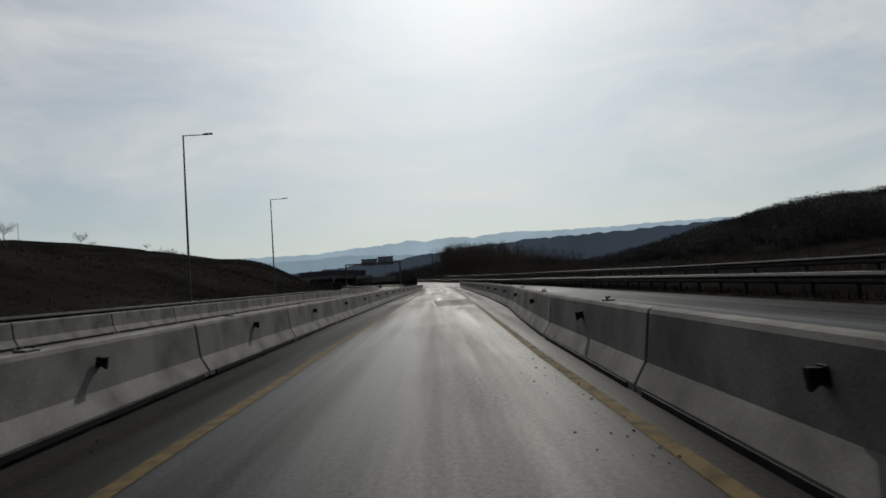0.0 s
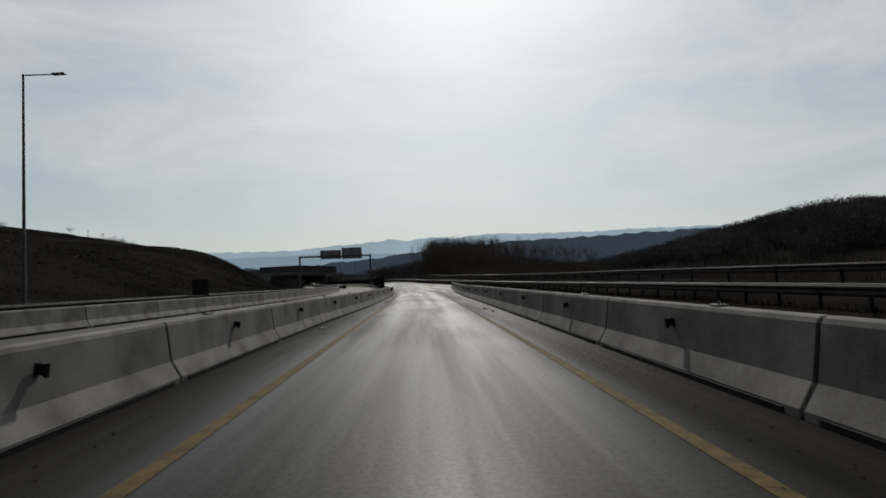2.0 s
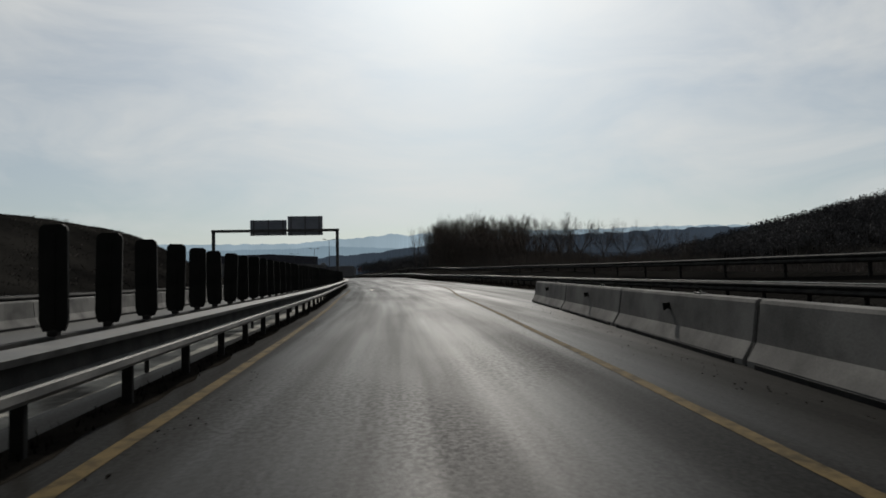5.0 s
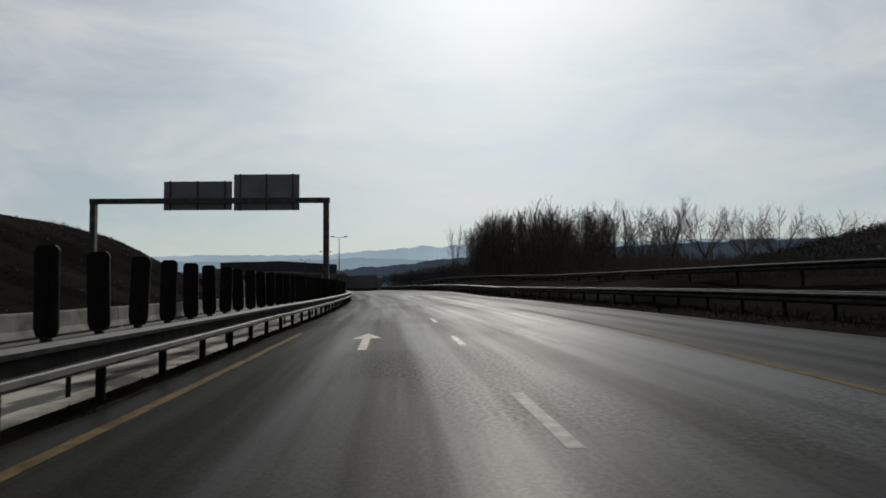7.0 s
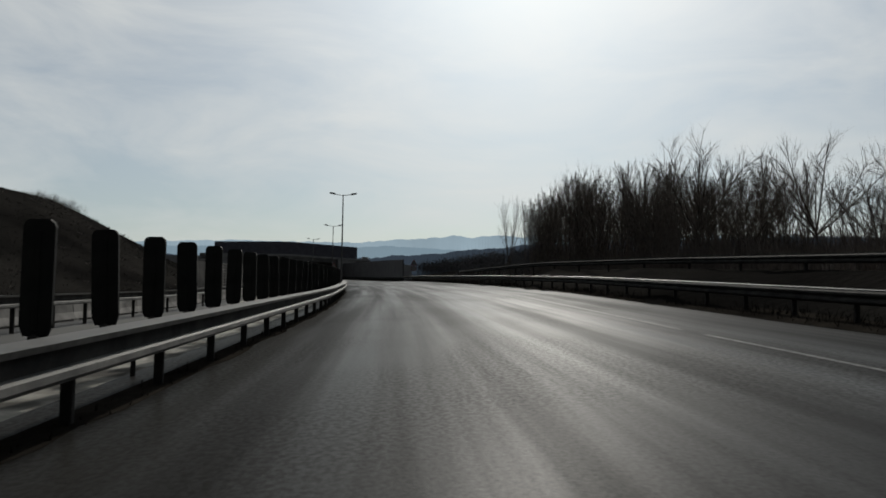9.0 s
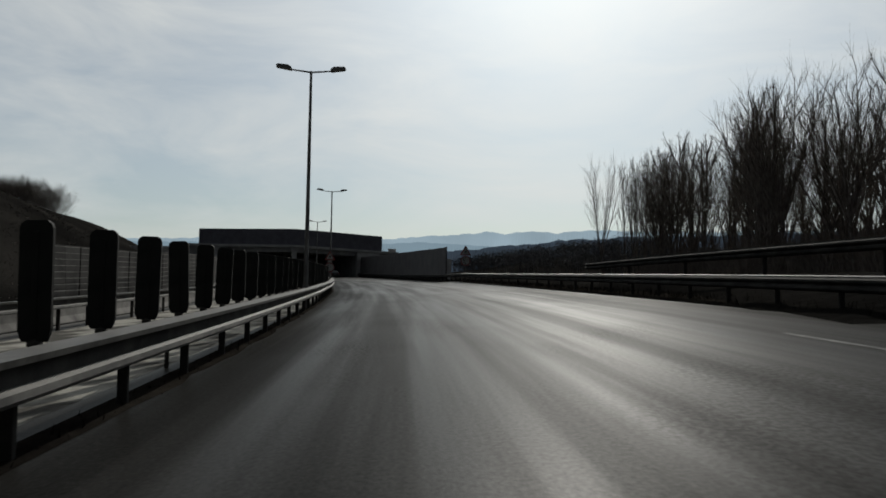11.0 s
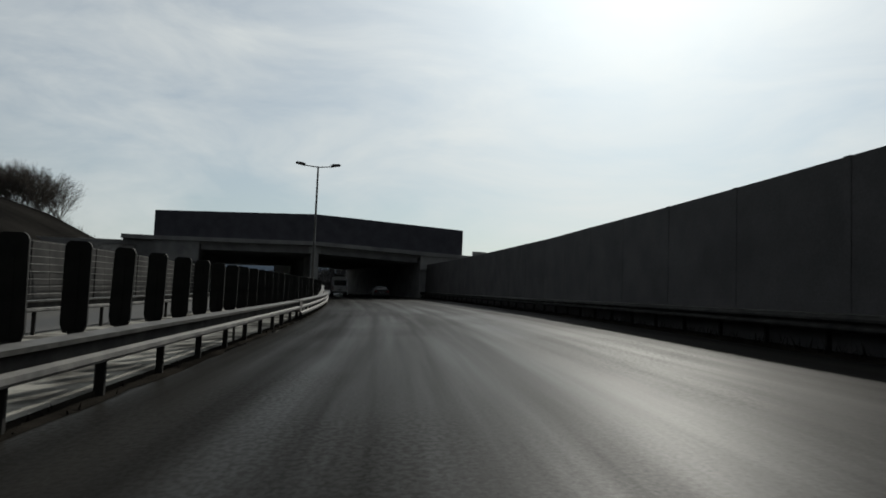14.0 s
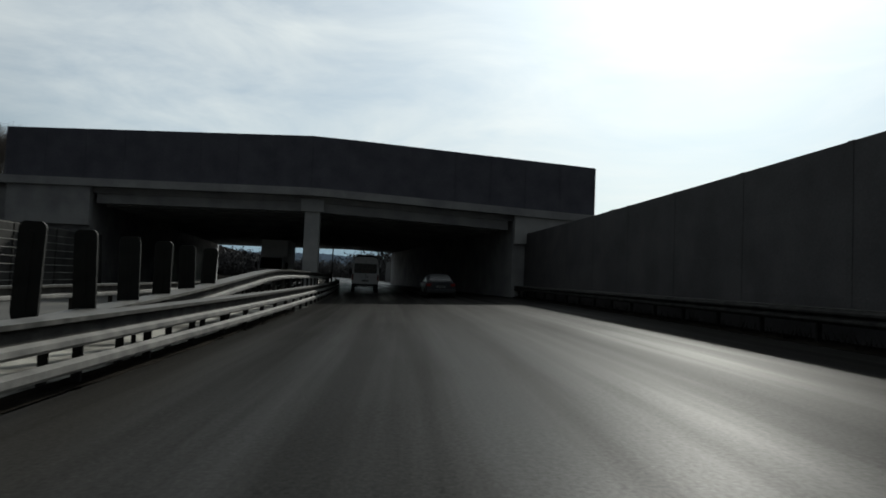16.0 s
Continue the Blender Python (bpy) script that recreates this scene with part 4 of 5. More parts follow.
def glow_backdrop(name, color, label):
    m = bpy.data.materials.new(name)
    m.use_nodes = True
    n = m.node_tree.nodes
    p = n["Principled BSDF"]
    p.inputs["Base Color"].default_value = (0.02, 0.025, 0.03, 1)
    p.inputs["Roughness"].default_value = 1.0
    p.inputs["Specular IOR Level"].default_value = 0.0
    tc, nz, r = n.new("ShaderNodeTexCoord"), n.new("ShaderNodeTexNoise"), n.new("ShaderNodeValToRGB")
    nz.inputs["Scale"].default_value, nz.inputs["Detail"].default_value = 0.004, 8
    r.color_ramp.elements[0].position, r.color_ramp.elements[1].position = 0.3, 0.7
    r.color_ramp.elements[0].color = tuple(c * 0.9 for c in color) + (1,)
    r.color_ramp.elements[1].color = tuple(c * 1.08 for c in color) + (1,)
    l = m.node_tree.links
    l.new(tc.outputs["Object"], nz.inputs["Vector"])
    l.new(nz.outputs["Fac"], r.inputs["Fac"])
    # no real light source: aerial haze is put into the emission colour
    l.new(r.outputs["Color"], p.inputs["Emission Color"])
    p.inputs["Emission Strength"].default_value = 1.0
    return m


def mountains(name, radius, profile, color, seed, rough, label):
    rnd = random.Random(seed)
    amp = [rnd.uniform(-1, 1) for _ in range(400)]
    bm = bmesh.new()
    prev = None
    a = -70.0
    while a <= 75:
        el = float(np.interp(a, *zip(*profile)))
        u = (a + 80) * 2.2
        i = int(u)
        f = u - i
        jag = (amp[i % 400] * (1 - f) + amp[(i + 1) % 400] * f) * rough + 0.35 * rough * amp[(int(u * 5)) % 400]
        h = 1.5 + radius * math.tan(radians(el + jag))
        x, y = -10 + radius * math.sin(radians(a)), 150 + radius * math.cos(radians(a))
        cur = (bm.verts.new((x, y, -40)), bm.verts.new((x * 0.985, y * 0.985, h * 0.5)), bm.verts.new((x, y, h)), bm.verts.new((x * 1.02, y * 1.02, -40)))
        if prev:
            for k in range(3):
                bm.faces.new((prev[k], prev[k + 1], cur[k + 1], cur[k]))
        prev = cur
        a += 0.12
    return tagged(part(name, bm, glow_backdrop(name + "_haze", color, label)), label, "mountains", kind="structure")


# glow colours carry the haze, paler and bluer the farther the ridge
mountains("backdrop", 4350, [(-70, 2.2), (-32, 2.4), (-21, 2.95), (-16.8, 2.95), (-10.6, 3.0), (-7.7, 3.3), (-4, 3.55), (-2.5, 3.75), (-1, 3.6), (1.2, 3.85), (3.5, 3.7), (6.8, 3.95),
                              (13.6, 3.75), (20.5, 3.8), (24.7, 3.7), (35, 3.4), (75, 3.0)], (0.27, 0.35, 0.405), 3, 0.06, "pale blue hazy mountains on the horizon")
mountains("backdrop", 3300, [(-70, 2.0), (-32, 2.2), (-17, 2.45), (-12, 2.5), (-8, 2.75), (-5, 2.6), (-2, 2.45), (4, 2.3), (12, 2.4), (20, 2.5), (75, 2.2)], (0.19, 0.26, 0.31), 5, 0.05, "wooded hills before the mountains, blue-grey haze put into their glow")
mountains("backdrop", 1900, [(-70, 1.6), (-30, 1.6), (-12, 1.5), (-7, 1.9), (-3, 2.2), (0, 2.6), (4, 3.0), (9, 3.3), (16, 3.4), (24, 3.6), (75, 3.0)], (0.032, 0.043, 0.058), 7, 0.09, "wooded hill beyond the road, dusky blue haze put into its glow")


# ---- bare trees ----
def limb(out, rnd, a, way, length, r0, r1, segs, sides, bend, lift):
    """A tapered, slightly wandering stem; gives the points along it and their directions."""
    verts, faces = out
    p, d = Vector(a), Vector(way).normalized()
    line, last = [(p.copy(), d.copy())], None
    for i in range(segs + 1):
        r = r0 + (r1 - r0) * i / segs
        q = d.to_track_quat("Z", "Y").to_matrix()
        k = len(verts)
        verts.extend(tuple(p + q @ Vector((r * math.cos(6.2832 * j / sides), r * math.sin(6.2832 * j / sides), 0))) for j in range(sides))
        if last is not None:
            faces.extend((last + j, last + (j + 1) % sides, k + (j + 1) % sides, k + j) for j in range(sides))
        last = k
        if i < segs:
            d = (d + Vector((rnd.uniform(-1, 1), rnd.uniform(-1, 1), rnd.uniform(-0.5, 0.5))) * bend + Vector((0, 0, lift))).normalized()
            p = p + d * (length / segs)
            line.append((p.copy(), d.copy()))
    return line


def aside(rnd, d, angle):
    """A direction that leaves d by about the angle."""
    side = d.cross(Vector((rnd.uniform(-1, 1), rnd.uniform(-1, 1), rnd.uniform(-1, 1)))).normalized()
    t = radians(angle * rnd.uniform(0.75, 1.25))
    return d * math.cos(t) + side * math.sin(t)


def along(line, f):
    u = f * (len(line) - 1)
    i = min(int(u), len(line) - 2)
    return line[i][0].lerp(line[i + 1][0], u - i), line[i][1]


def twigs(out, rnd, line, count, length, width):
    verts, faces = out
    for _ in range(count):
        p, d = along(line, rnd.uniform(0.25, 1.0))
        w = aside(rnd, d, 32) + Vector((0, 0, 0.25))
        e = w.cross(Vector((rnd.uniform(-1, 1), rnd.uniform(-1, 1), 0.1))).normalized() * width
        k = len(verts)
        verts.extend((tuple(p - e), tuple(p + e), tuple(p + w.normalized() * length * rnd.uniform(0.6, 1.2))))
        faces.append((k, k + 1, k + 2))


def to_mesh(name, out, mat):
    me_ = bpy.data.meshes.new(name)
    me_.from_pydata(out[0], [], out[1])
    me_.materials.append(mat)
    return me_


def tree_meshes(seed, height, bole, limbs, open_angle, limb_len, subs, sub_angle, lift, leader):
    """A bare tree: bole, limbs that leave it from the bole's height upwards, side branches and fine twigs."""
    rnd = random.Random(seed)
    trunk, crown = ([], []), ([], [])
    r = height * 0.0098
    stem = limb(trunk, rnd, (0, 0, -0.3), (rnd.uniform(-0.03, 0.03), rnd.uniform(-0.03, 0.03), 1), height * leader + 0.3, r, r * (0.3 if leader > 0.6 else 0.7), 9, 7, 0.035, 0.02)
    for i in range(limbs):
        f = bole / leader + (1 - bole / leader) * ((i + rnd.random()) / limbs if leader > 0.6 else rnd.uniform(0.75, 1.0))
        p, d = along(stem, min(1.0, f))
        up = p.z / height
        length = height * limb_len * (1 - 0.6 * (up - bole) / (1 - bole) if leader > 0.6 else rnd.uniform(0.8, 1.15))
        length = min(length, max(0.5, (height - p.z) * 1.05))
        a = 6.2832 * (i * 0.382 + rnd.uniform(-0.1, 0.1))
        t = radians(open_angle * rnd.uniform(0.55, 1.3))
        way = Vector((math.cos(a) * math.sin(t), math.sin(a) * math.sin(t), math.cos(t)))
        main = limb(crown, rnd, p, way, length, r * (0.5 if leader > 0.6 else 0.6), 0.012, 5, 4, 0.07, lift)
        for j in range(subs):
            g = 0.18 + 0.8 * (j + rnd.random()) / subs
            q, e = along(main, min(g, 0.98))
            sub = limb(crown, rnd, q, aside(rnd, e, sub_angle), length * 0.42 * (1.15 - 0.75 * g), 0.022, 0.008, 3, 3, 0.09, lift)
            twigs(crown, rnd, sub, 7, length * 0.17, 0.008)
        twigs(crown, rnd, main, 6, length * 0.16, 0.010)
    return to_mesh("trunk", trunk, BARK), to_mesh("crown", crown, TWIG)


POPLAR = [tree_meshes(s, 15.0, 0.26, 7, 17, 0.68, 16, 26, 0.07, 0.34) for s in (11, 12)]
GROVE = [tree_meshes(s, 15.0, 0.24, 15, 25, 0.38, 7, 30, 0.10, 0.92) for s in (14, 15, 16)] + [tree_meshes(17, 14.0, 0.30, 8, 26, 0.64, 14, 32, 0.06, 0.42)]
ROUND = [tree_meshes(s, 12.0, 0.28, 10, 38, 0.62, 20, 36, 0.05, 0.45) for s in (21, 22)]


def tree(kind, x, y, height, turn, label, group, slim=1.0):
    z = float(ground_height(np.array([x]), np.array([y]))[0])
    top = new("bare_tree")
    real = max(v.co.z for v in kind[1].vertices)
    top.matrix_world = pose(x, y, z, 0, 0, turn) @ Matrix.Diagonal((slim * height / real, slim * height / real, height / real, 1))
    tagged(top, label, "tree", group)
    for me_ in kind:
        o = new(me_.name, me_)
        o.parent = top
    return top


rnd = random.Random(31)
tree(POPLAR[0], -2.2, 308.6, 20.0, 40, "slender bare poplar standing alone in front of the grove", "bare poplars of the grove", 0.72)
for i, (x, y, h, turn) in enumerate(((1.1, 310.0, 17.8, 140), (1.9, 309.0, 18.6, 75), (2.6, 309.6, 18.8, 20), (3.2, 307.6, 19.0, 200), (3.4, 308.6, 19.4, 290), (4.3, 306.4, 19.0, 110), (4.9, 304.4, 18.8, 330), (5.6, 308.4, 19.2, 250))):
    tree(POPLAR[1] if i % 2 else GROVE[i % 3], x, y, h, turn, "slender bare poplar at the grove's end", "bare poplars of the grove", 0.62)
grove_front = knots([(246, 12.5), (260, 8.8), (273, 4.6), (290, 4.0), (300, 3.4), (312, 3.2)])
grove_top = knots([(246, 12.6), (262, 15.2), (273, 17.6), (290, 17.6), (312, 17.8)])
for i in range(118):
    y = 247 + 64 * (i + rnd.random()) / 118
    x = grove_front(y) + 24 * rnd.random() ** 1.5
    h = grove_top(y) - float(ground_height(np.array([x]), np.array([y]))[0]) + rnd.uniform(-3.0, 0.5)
    kind = GROVE[rnd.randrange(4)] if rnd.random() < 0.8 else POPLAR[rnd.randrange(2)]
    tree(kind, x, y, h, rnd.uniform(0, 360), "tall bare leafless tree in a dense grove beside the road", "bare poplars of the grove", rnd.uniform(0.75, 1.05))
for i, (x, y, h) in enumerate(((12.9, 248.6, 17.2), (21.8, 244.4, 13.6), (27.8, 237.4, 13.0), (24.5, 241, 11.0), (31.5, 236, 12.2), (35, 231, 11.0), (38.5, 229, 10.6), (43, 226, 9.6), (47, 222, 9.0), (18, 250, 13.5), (16, 245, 12))):
    tree(ROUND[i % 2], x, y, h * (1.12 if x > 20 else 0.97), i * 71, "bare round-crowned tree beyond the guard rail", "bare round-crowned trees")
rnd = random.Random(37)
for i in range(36):
    x, y = -170.0 - i * 0.8 + rnd.uniform(-0.6, 0.6), 430 + rnd.uniform(-6, 6)
    z = float(ground_height(np.array([x]), np.array([y]))[0])
    crown_z = knots([(-200, 32.0), (-186, 34.0), (-178, 34.4), (-172, 32.2), (-167, 28.5), (-163, 24)])(x) - rnd.uniform(0, 1.2)
    tree(ROUND[i % 2], x, y, max(5.0, crown_z - z), i * 77, "bushy bare tree on the hilltop", "bare trees on the hilltop", 0.85)


# lone bushes and an old fence post on the crest of the slope
for i, (x, y, h) in enumerate(((-178, 267, 11.0), (-149, 272, 7.5), (-145, 273.5, 4.0), (-126, 281.5, 3.4), (-116.8, 286, 2.4))):
    tree(ROUND[i % 2], x, y, h, i * 53, "lone bushy bare shrub tree on the slope's crest", "bushes on the crest", 1.3)
for x, y, h in ((-173.3, 269, 8.0), (-121, 284, 2.6)):
    z = float(ground_height(np.array([x]), np.array([y]))[0])
    o = part("post", tube(bmesh.new(), (0, 0, -0.3), (0, 0, h), 0.11, 0.09, 8), BARK)
    o.matrix_world = pose(x, y, z)
    tagged(o, "thin bare wooden pole on the slope's crest", "pole")


# ---- thickets and woods ----
def sprig(verts, faces, rnd, x, y, z, h, w, stems):
    for k in range(stems):
        a = rnd.uniform(0, 6.283)
        r = w * math.sqrt(rnd.random())
        bx, by = x + r * 0.35 * math.cos(a), y + r * 0.35 * math.sin(a)
        tx, ty = x + r * math.cos(a), y + r * math.sin(a)
        hh = h * rnd.uniform(0.55, 1.0)
        t = 0.035 + 0.0035 * h
        b = rnd.uniform(0, 6.283)
        dx, dy = t * math.cos(b), t * math.sin(b)
        i = len(verts)
        verts += [(bx - dx, by - dy, z - 0.2), (bx + dx, by + dy, z - 0.2), (bx - dy, by + dx, z - 0.2), ((bx + tx) / 2 + dx, (by + ty) / 2 + dy, z + hh * 0.55), (tx, ty, z + hh)]
        faces += [(i, i + 1, i + 3), (i + 1, i + 2, i + 3), (i + 2, i, i + 3), (i, i + 3, i + 4), (i + 1, i + 4, i + 3), (i + 2, i + 3, i + 4)]
        for _ in range(3):
            f = rnd.uniform(0.35, 0.9)
            cx, cy, cz = bx + (tx - bx) * f, by + (ty - by) * f, z + hh * f
            e = rnd.uniform(0, 6.283)
            ln = h * rnd.uniform(0.12, 0.26)
            i = len(verts)
            verts += [(cx, cy, cz), (cx + t * 0.7, cy, cz + t), (cx + ln * 0.6 * math.cos(e), cy + ln * 0.6 * math.sin(e), cz + ln)]
            faces.append((i, i + 1, i + 2))


def thicket(name, places, mat, label, category, seed, stems):
    rnd = random.Random(seed)
    verts, faces = [], []
    xs = np.array([p[0] for p in places])
    ys = np.array([p[1] for p in places])
    zs = ground_height(xs, ys)
    for (x, y, h, w), z in zip(places, zs):
        sprig(verts, faces, rnd, x, y, float(z), h, w, stems)
    me = bpy.data.meshes.new(name)
    me.from_pydata(verts, [], faces)
    me.materials.append(mat)
    return tagged(new(name, me), label, category, kind="stuff")


rnd = random.Random(41)
pl = []
for i in range(1900):
    y = rnd.uniform(244, 312)
    deep = 26 * rnd.random() ** 1.3
    pl.append((grove_front(y) - 1.5 + deep, y, rnd.uniform(2.0, 6.0) if deep < 5 else rnd.uniform(3.5, 8.5), rnd.uniform(0.8, 2.0)))
for i in range(800):
    p = at(rnd.uniform(205, 246), rnd.uniform(26, 60))
    pl.append((p.x, p.y, rnd.uniform(2.5, 6.0), rnd.uniform(0.8, 2.0)))
for i in range(420):
    p = at(rnd.uniform(60, 235), rnd.uniform(26, 75))
    pl.append((p.x, p.y, rnd.uniform(2.0, 4.5), rnd.uniform(0.8, 2.0)))
for i in range(330):
    pl.append((rnd.uniform(-214, -163), 430 + rnd.uniform(-12, 12), rnd.uniform(4, 11), rnd.uniform(1.0, 2.5)))
thicket("undergrowth", pl, TWIG, "tangled dark leafless scrub below the trees", "scrub", 1, 16)

def woodland(name, places, mat, label, seed):
    """Far leafless trees: a thin stem and a loose cloud of twig tufts each."""
    rnd = random.Random(seed)
    verts, faces = [], []
    zs = ground_height(np.array([p[0] for p in places]), np.array([p[1] for p in places]))
    for (x, y, h, w), z in zip(places, zs):
        z = float(z)
        k = len(verts)
        verts += [(x - 0.15, y, z - 0.3), (x + 0.15, y, z - 0.3), (x, y, z + h * 0.8)]
        faces.append((k, k + 1, k + 2))
        for _ in range(42):
            a, u, q = rnd.uniform(0, 6.283), rnd.uniform(-1, 1), rnd.random() ** 0.45
            e = math.sqrt(1 - u * u) * q
            cx, cy, cz = x + w * e * math.cos(a), y + w * e * math.sin(a), z + h * (0.56 + 0.42 * u * q)
            r = rnd.uniform(0.25, 0.65)
            k = len(verts)
            for j in range(3):
                verts.append((cx + rnd.uniform(-r, r), cy + rnd.uniform(-r, r), cz + rnd.uniform(-r, r) * 1.3))
            faces.append((k, k + 1, k + 2))
    me = bpy.data.meshes.new(name)
    me.from_pydata(verts, [], faces)
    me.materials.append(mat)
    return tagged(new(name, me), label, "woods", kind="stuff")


pl = []
wooded = [r for r in RIDGES if not (r[0] < -100 and r[1] < 600)]
for i in range(13000):
    k = wooded[rnd.randrange(len(wooded))]
    a, r = rnd.uniform(0, 6.283), k[3] * math.sqrt(rnd.random()) * 1.15
    x, y = k[0] + r * math.cos(a), k[1] + r * math.sin(a)
    pl.append((x, y, rnd.uniform(6, 10), rnd.uniform(2.2, 3.8)))
for i in range(420):
    s = rnd.uniform(415, 570)
    p = at(s, rnd.uniform(14, 50))
    pl.append((p.x, p.y, rnd.uniform(6.5, 9.5), rnd.uniform(2.2, 3.2)))
for i in range(900):
    s = rnd.uniform(500, 588)
    p = at(s, -rnd.uniform(15.5, 42))
    pl.append((p.x, p.y, rnd.uniform(4.6, 8.6), rnd.uniform(2.0, 3.0)))
for i in range(500):
    s = rnd.uniform(425, 590)
    p = at(s, rnd.uniform(12, 40))
    pl.append((p.x, p.y, rnd.uniform(7, 11.0), rnd.uniform(2.2, 3.4)))
for i in range(520):
    f = rnd.random()
    pl.append((-222 + 80 * f + rnd.uniform(-6, 6), 556 + 46 * f + rnd.uniform(-8, 8), rnd.uniform(6.5, 9.5), rnd.uniform(2.4, 3.4)))
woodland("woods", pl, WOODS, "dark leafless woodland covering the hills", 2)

pl = []
for i in range(1000):
    s = rnd.uniform(-30, 345)
    p = at(s, left_toe(s) - rnd.uniform(1, 60))
    pl.append((p.x, p.y, rnd.uniform(0.12, 0.34) * (2.2 if rnd.random() < 0.05 else 1), rnd.uniform(0.4, 1.1)))
for x, y in ((-52, 58), (-44, 66), (-60, 90), (-47, 120), (-70, 75)):
    pl += [(x + rnd.uniform(-1, 1), y + rnd.uniform(-1, 1), rnd.uniform(0.9, 1.7), 0.9) for _ in range(3)]
thicket("shrubs", pl, TWIG, "low dry shrubs and weeds on the grassy slope", "shrubs", 3, 6)

# dead grass over the left slope
rnd = random.Random(61)
xs, ys, hs = [], [], []
for i in range(9000):
    s = rnd.uniform(20, 345)
    p = at(s, left_toe(s) - rnd.uniform(0.5, 42) * rnd.random() ** 0.5)
    xs.append(p.x)
    ys.append(p.y)
    hs.append(rnd.uniform(0.06, 0.18))
zs = ground_height(np.array(xs), np.array(ys))
verts, faces = [], []
for x, y, z, h in zip(xs, ys, zs, hs):
    for j in range(7):
        a, r = rnd.uniform(0, 6.283), h * rnd.uniform(0.5, 1.3)
        bx, by, w = x + rnd.uniform(-0.4, 0.4), y + rnd.uniform(-0.4, 0.4), rnd.uniform(0.015, 0.04)
        dx, dy = math.cos(a), math.sin(a)
        k = len(verts)
        verts += [(bx - dy * w, by + dx * w, z - 0.08), (bx + dy * w, by - dx * w, z - 0.08), (bx + dx * r * 0.5, by + dy * r * 0.5, z + r)]
        faces.append((k, k + 1, k + 2))
me = bpy.data.meshes.new("slope_grass")
me.from_pydata(verts, [], faces)
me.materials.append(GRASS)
tagged(new("slope_grass", me), "tussocks of dead grass over the slope, shade put into their colour", "grass", kind="stuff")

# tufts of dead grass under the outer rail
rnd = random.Random(51)
verts, faces = [], []
for i in range(42000):
    s = rnd.uniform(-20, 380)
    o = rnd.uniform(road_edge(s) + 0.08, right_rail(s) + 1.2)
    b = at(s, o, 0.03)
    a, h, w = rnd.uniform(0, 6.283), 0.06 + 0.26 * rnd.random() ** 2, rnd.uniform(0.006, 0.018)
    dx, dy = math.cos(a), math.sin(a)
    k = len(verts)
    verts += [(b.x - dy * w, b.y + dx * w, b.z), (b.x + dy * w, b.y - dx * w, b.z), (b.x + dx * h * 0.6, b.y + dy * h * 0.6, b.z + h)]
    faces.append((k, k + 1, k + 2))
me = bpy.data.meshes.new("roadside_grass")
me.from_pydata(verts, [], faces)
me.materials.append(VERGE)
tagged(new("roadside_grass", me), "tufts of dead grass growing under the outer guard rail", "grass", kind="stuff")


# ---- warning signs either side of the road ----
SIGN_WHITE = material("sign_face_white", (0.30, 0.30, 0.295), (0.38, 0.38, 0.37), 0.5, scale=2, fine=40, bump=0.03)
SIGN_RED = material("sign_face_red", (0.12, 0.014, 0.015), (0.19, 0.022, 0.022), 0.5, scale=2, fine=40, bump=0.03)
SIGN_BLACK = material("sign_print_black", (0.010, 0.010, 0.010), (0.016, 0.016, 0.016), 0.6, scale=2, fine=40, bump=0.0)


def offset_outline(pts, k):
    cx, cz = sum(p[0] for p in pts) / len(pts), sum(p[1] for p in pts) / len(pts)
    return [(cx + (x - cx) * k, cz + (z - cz) * k) for x, z in pts]


def lettering(text, size, x, z, parent, y):
    cu = bpy.data.curves.new("print", "FONT")
    cu.body, cu.size, cu.align_x, cu.align_y, cu.extrude = text, size, "CENTER", "CENTER", 0.001
    tmp = new("print", cu)
    bpy.context.view_layer.update()
    me_ = bpy.data.meshes.new_from_object(tmp.evaluated_get(bpy.context.evaluated_depsgraph_get()))
    bpy.data.objects.remove(tmp)
    me_.materials.clear()
    me_.materials.append(SIGN_BLACK)
    o = new("print", me_)
    o.parent = parent
    o.location, o.rotation_euler = (x, y, z), (radians(90), 0, 0)
    tagged(o, "black lettering")
    return o


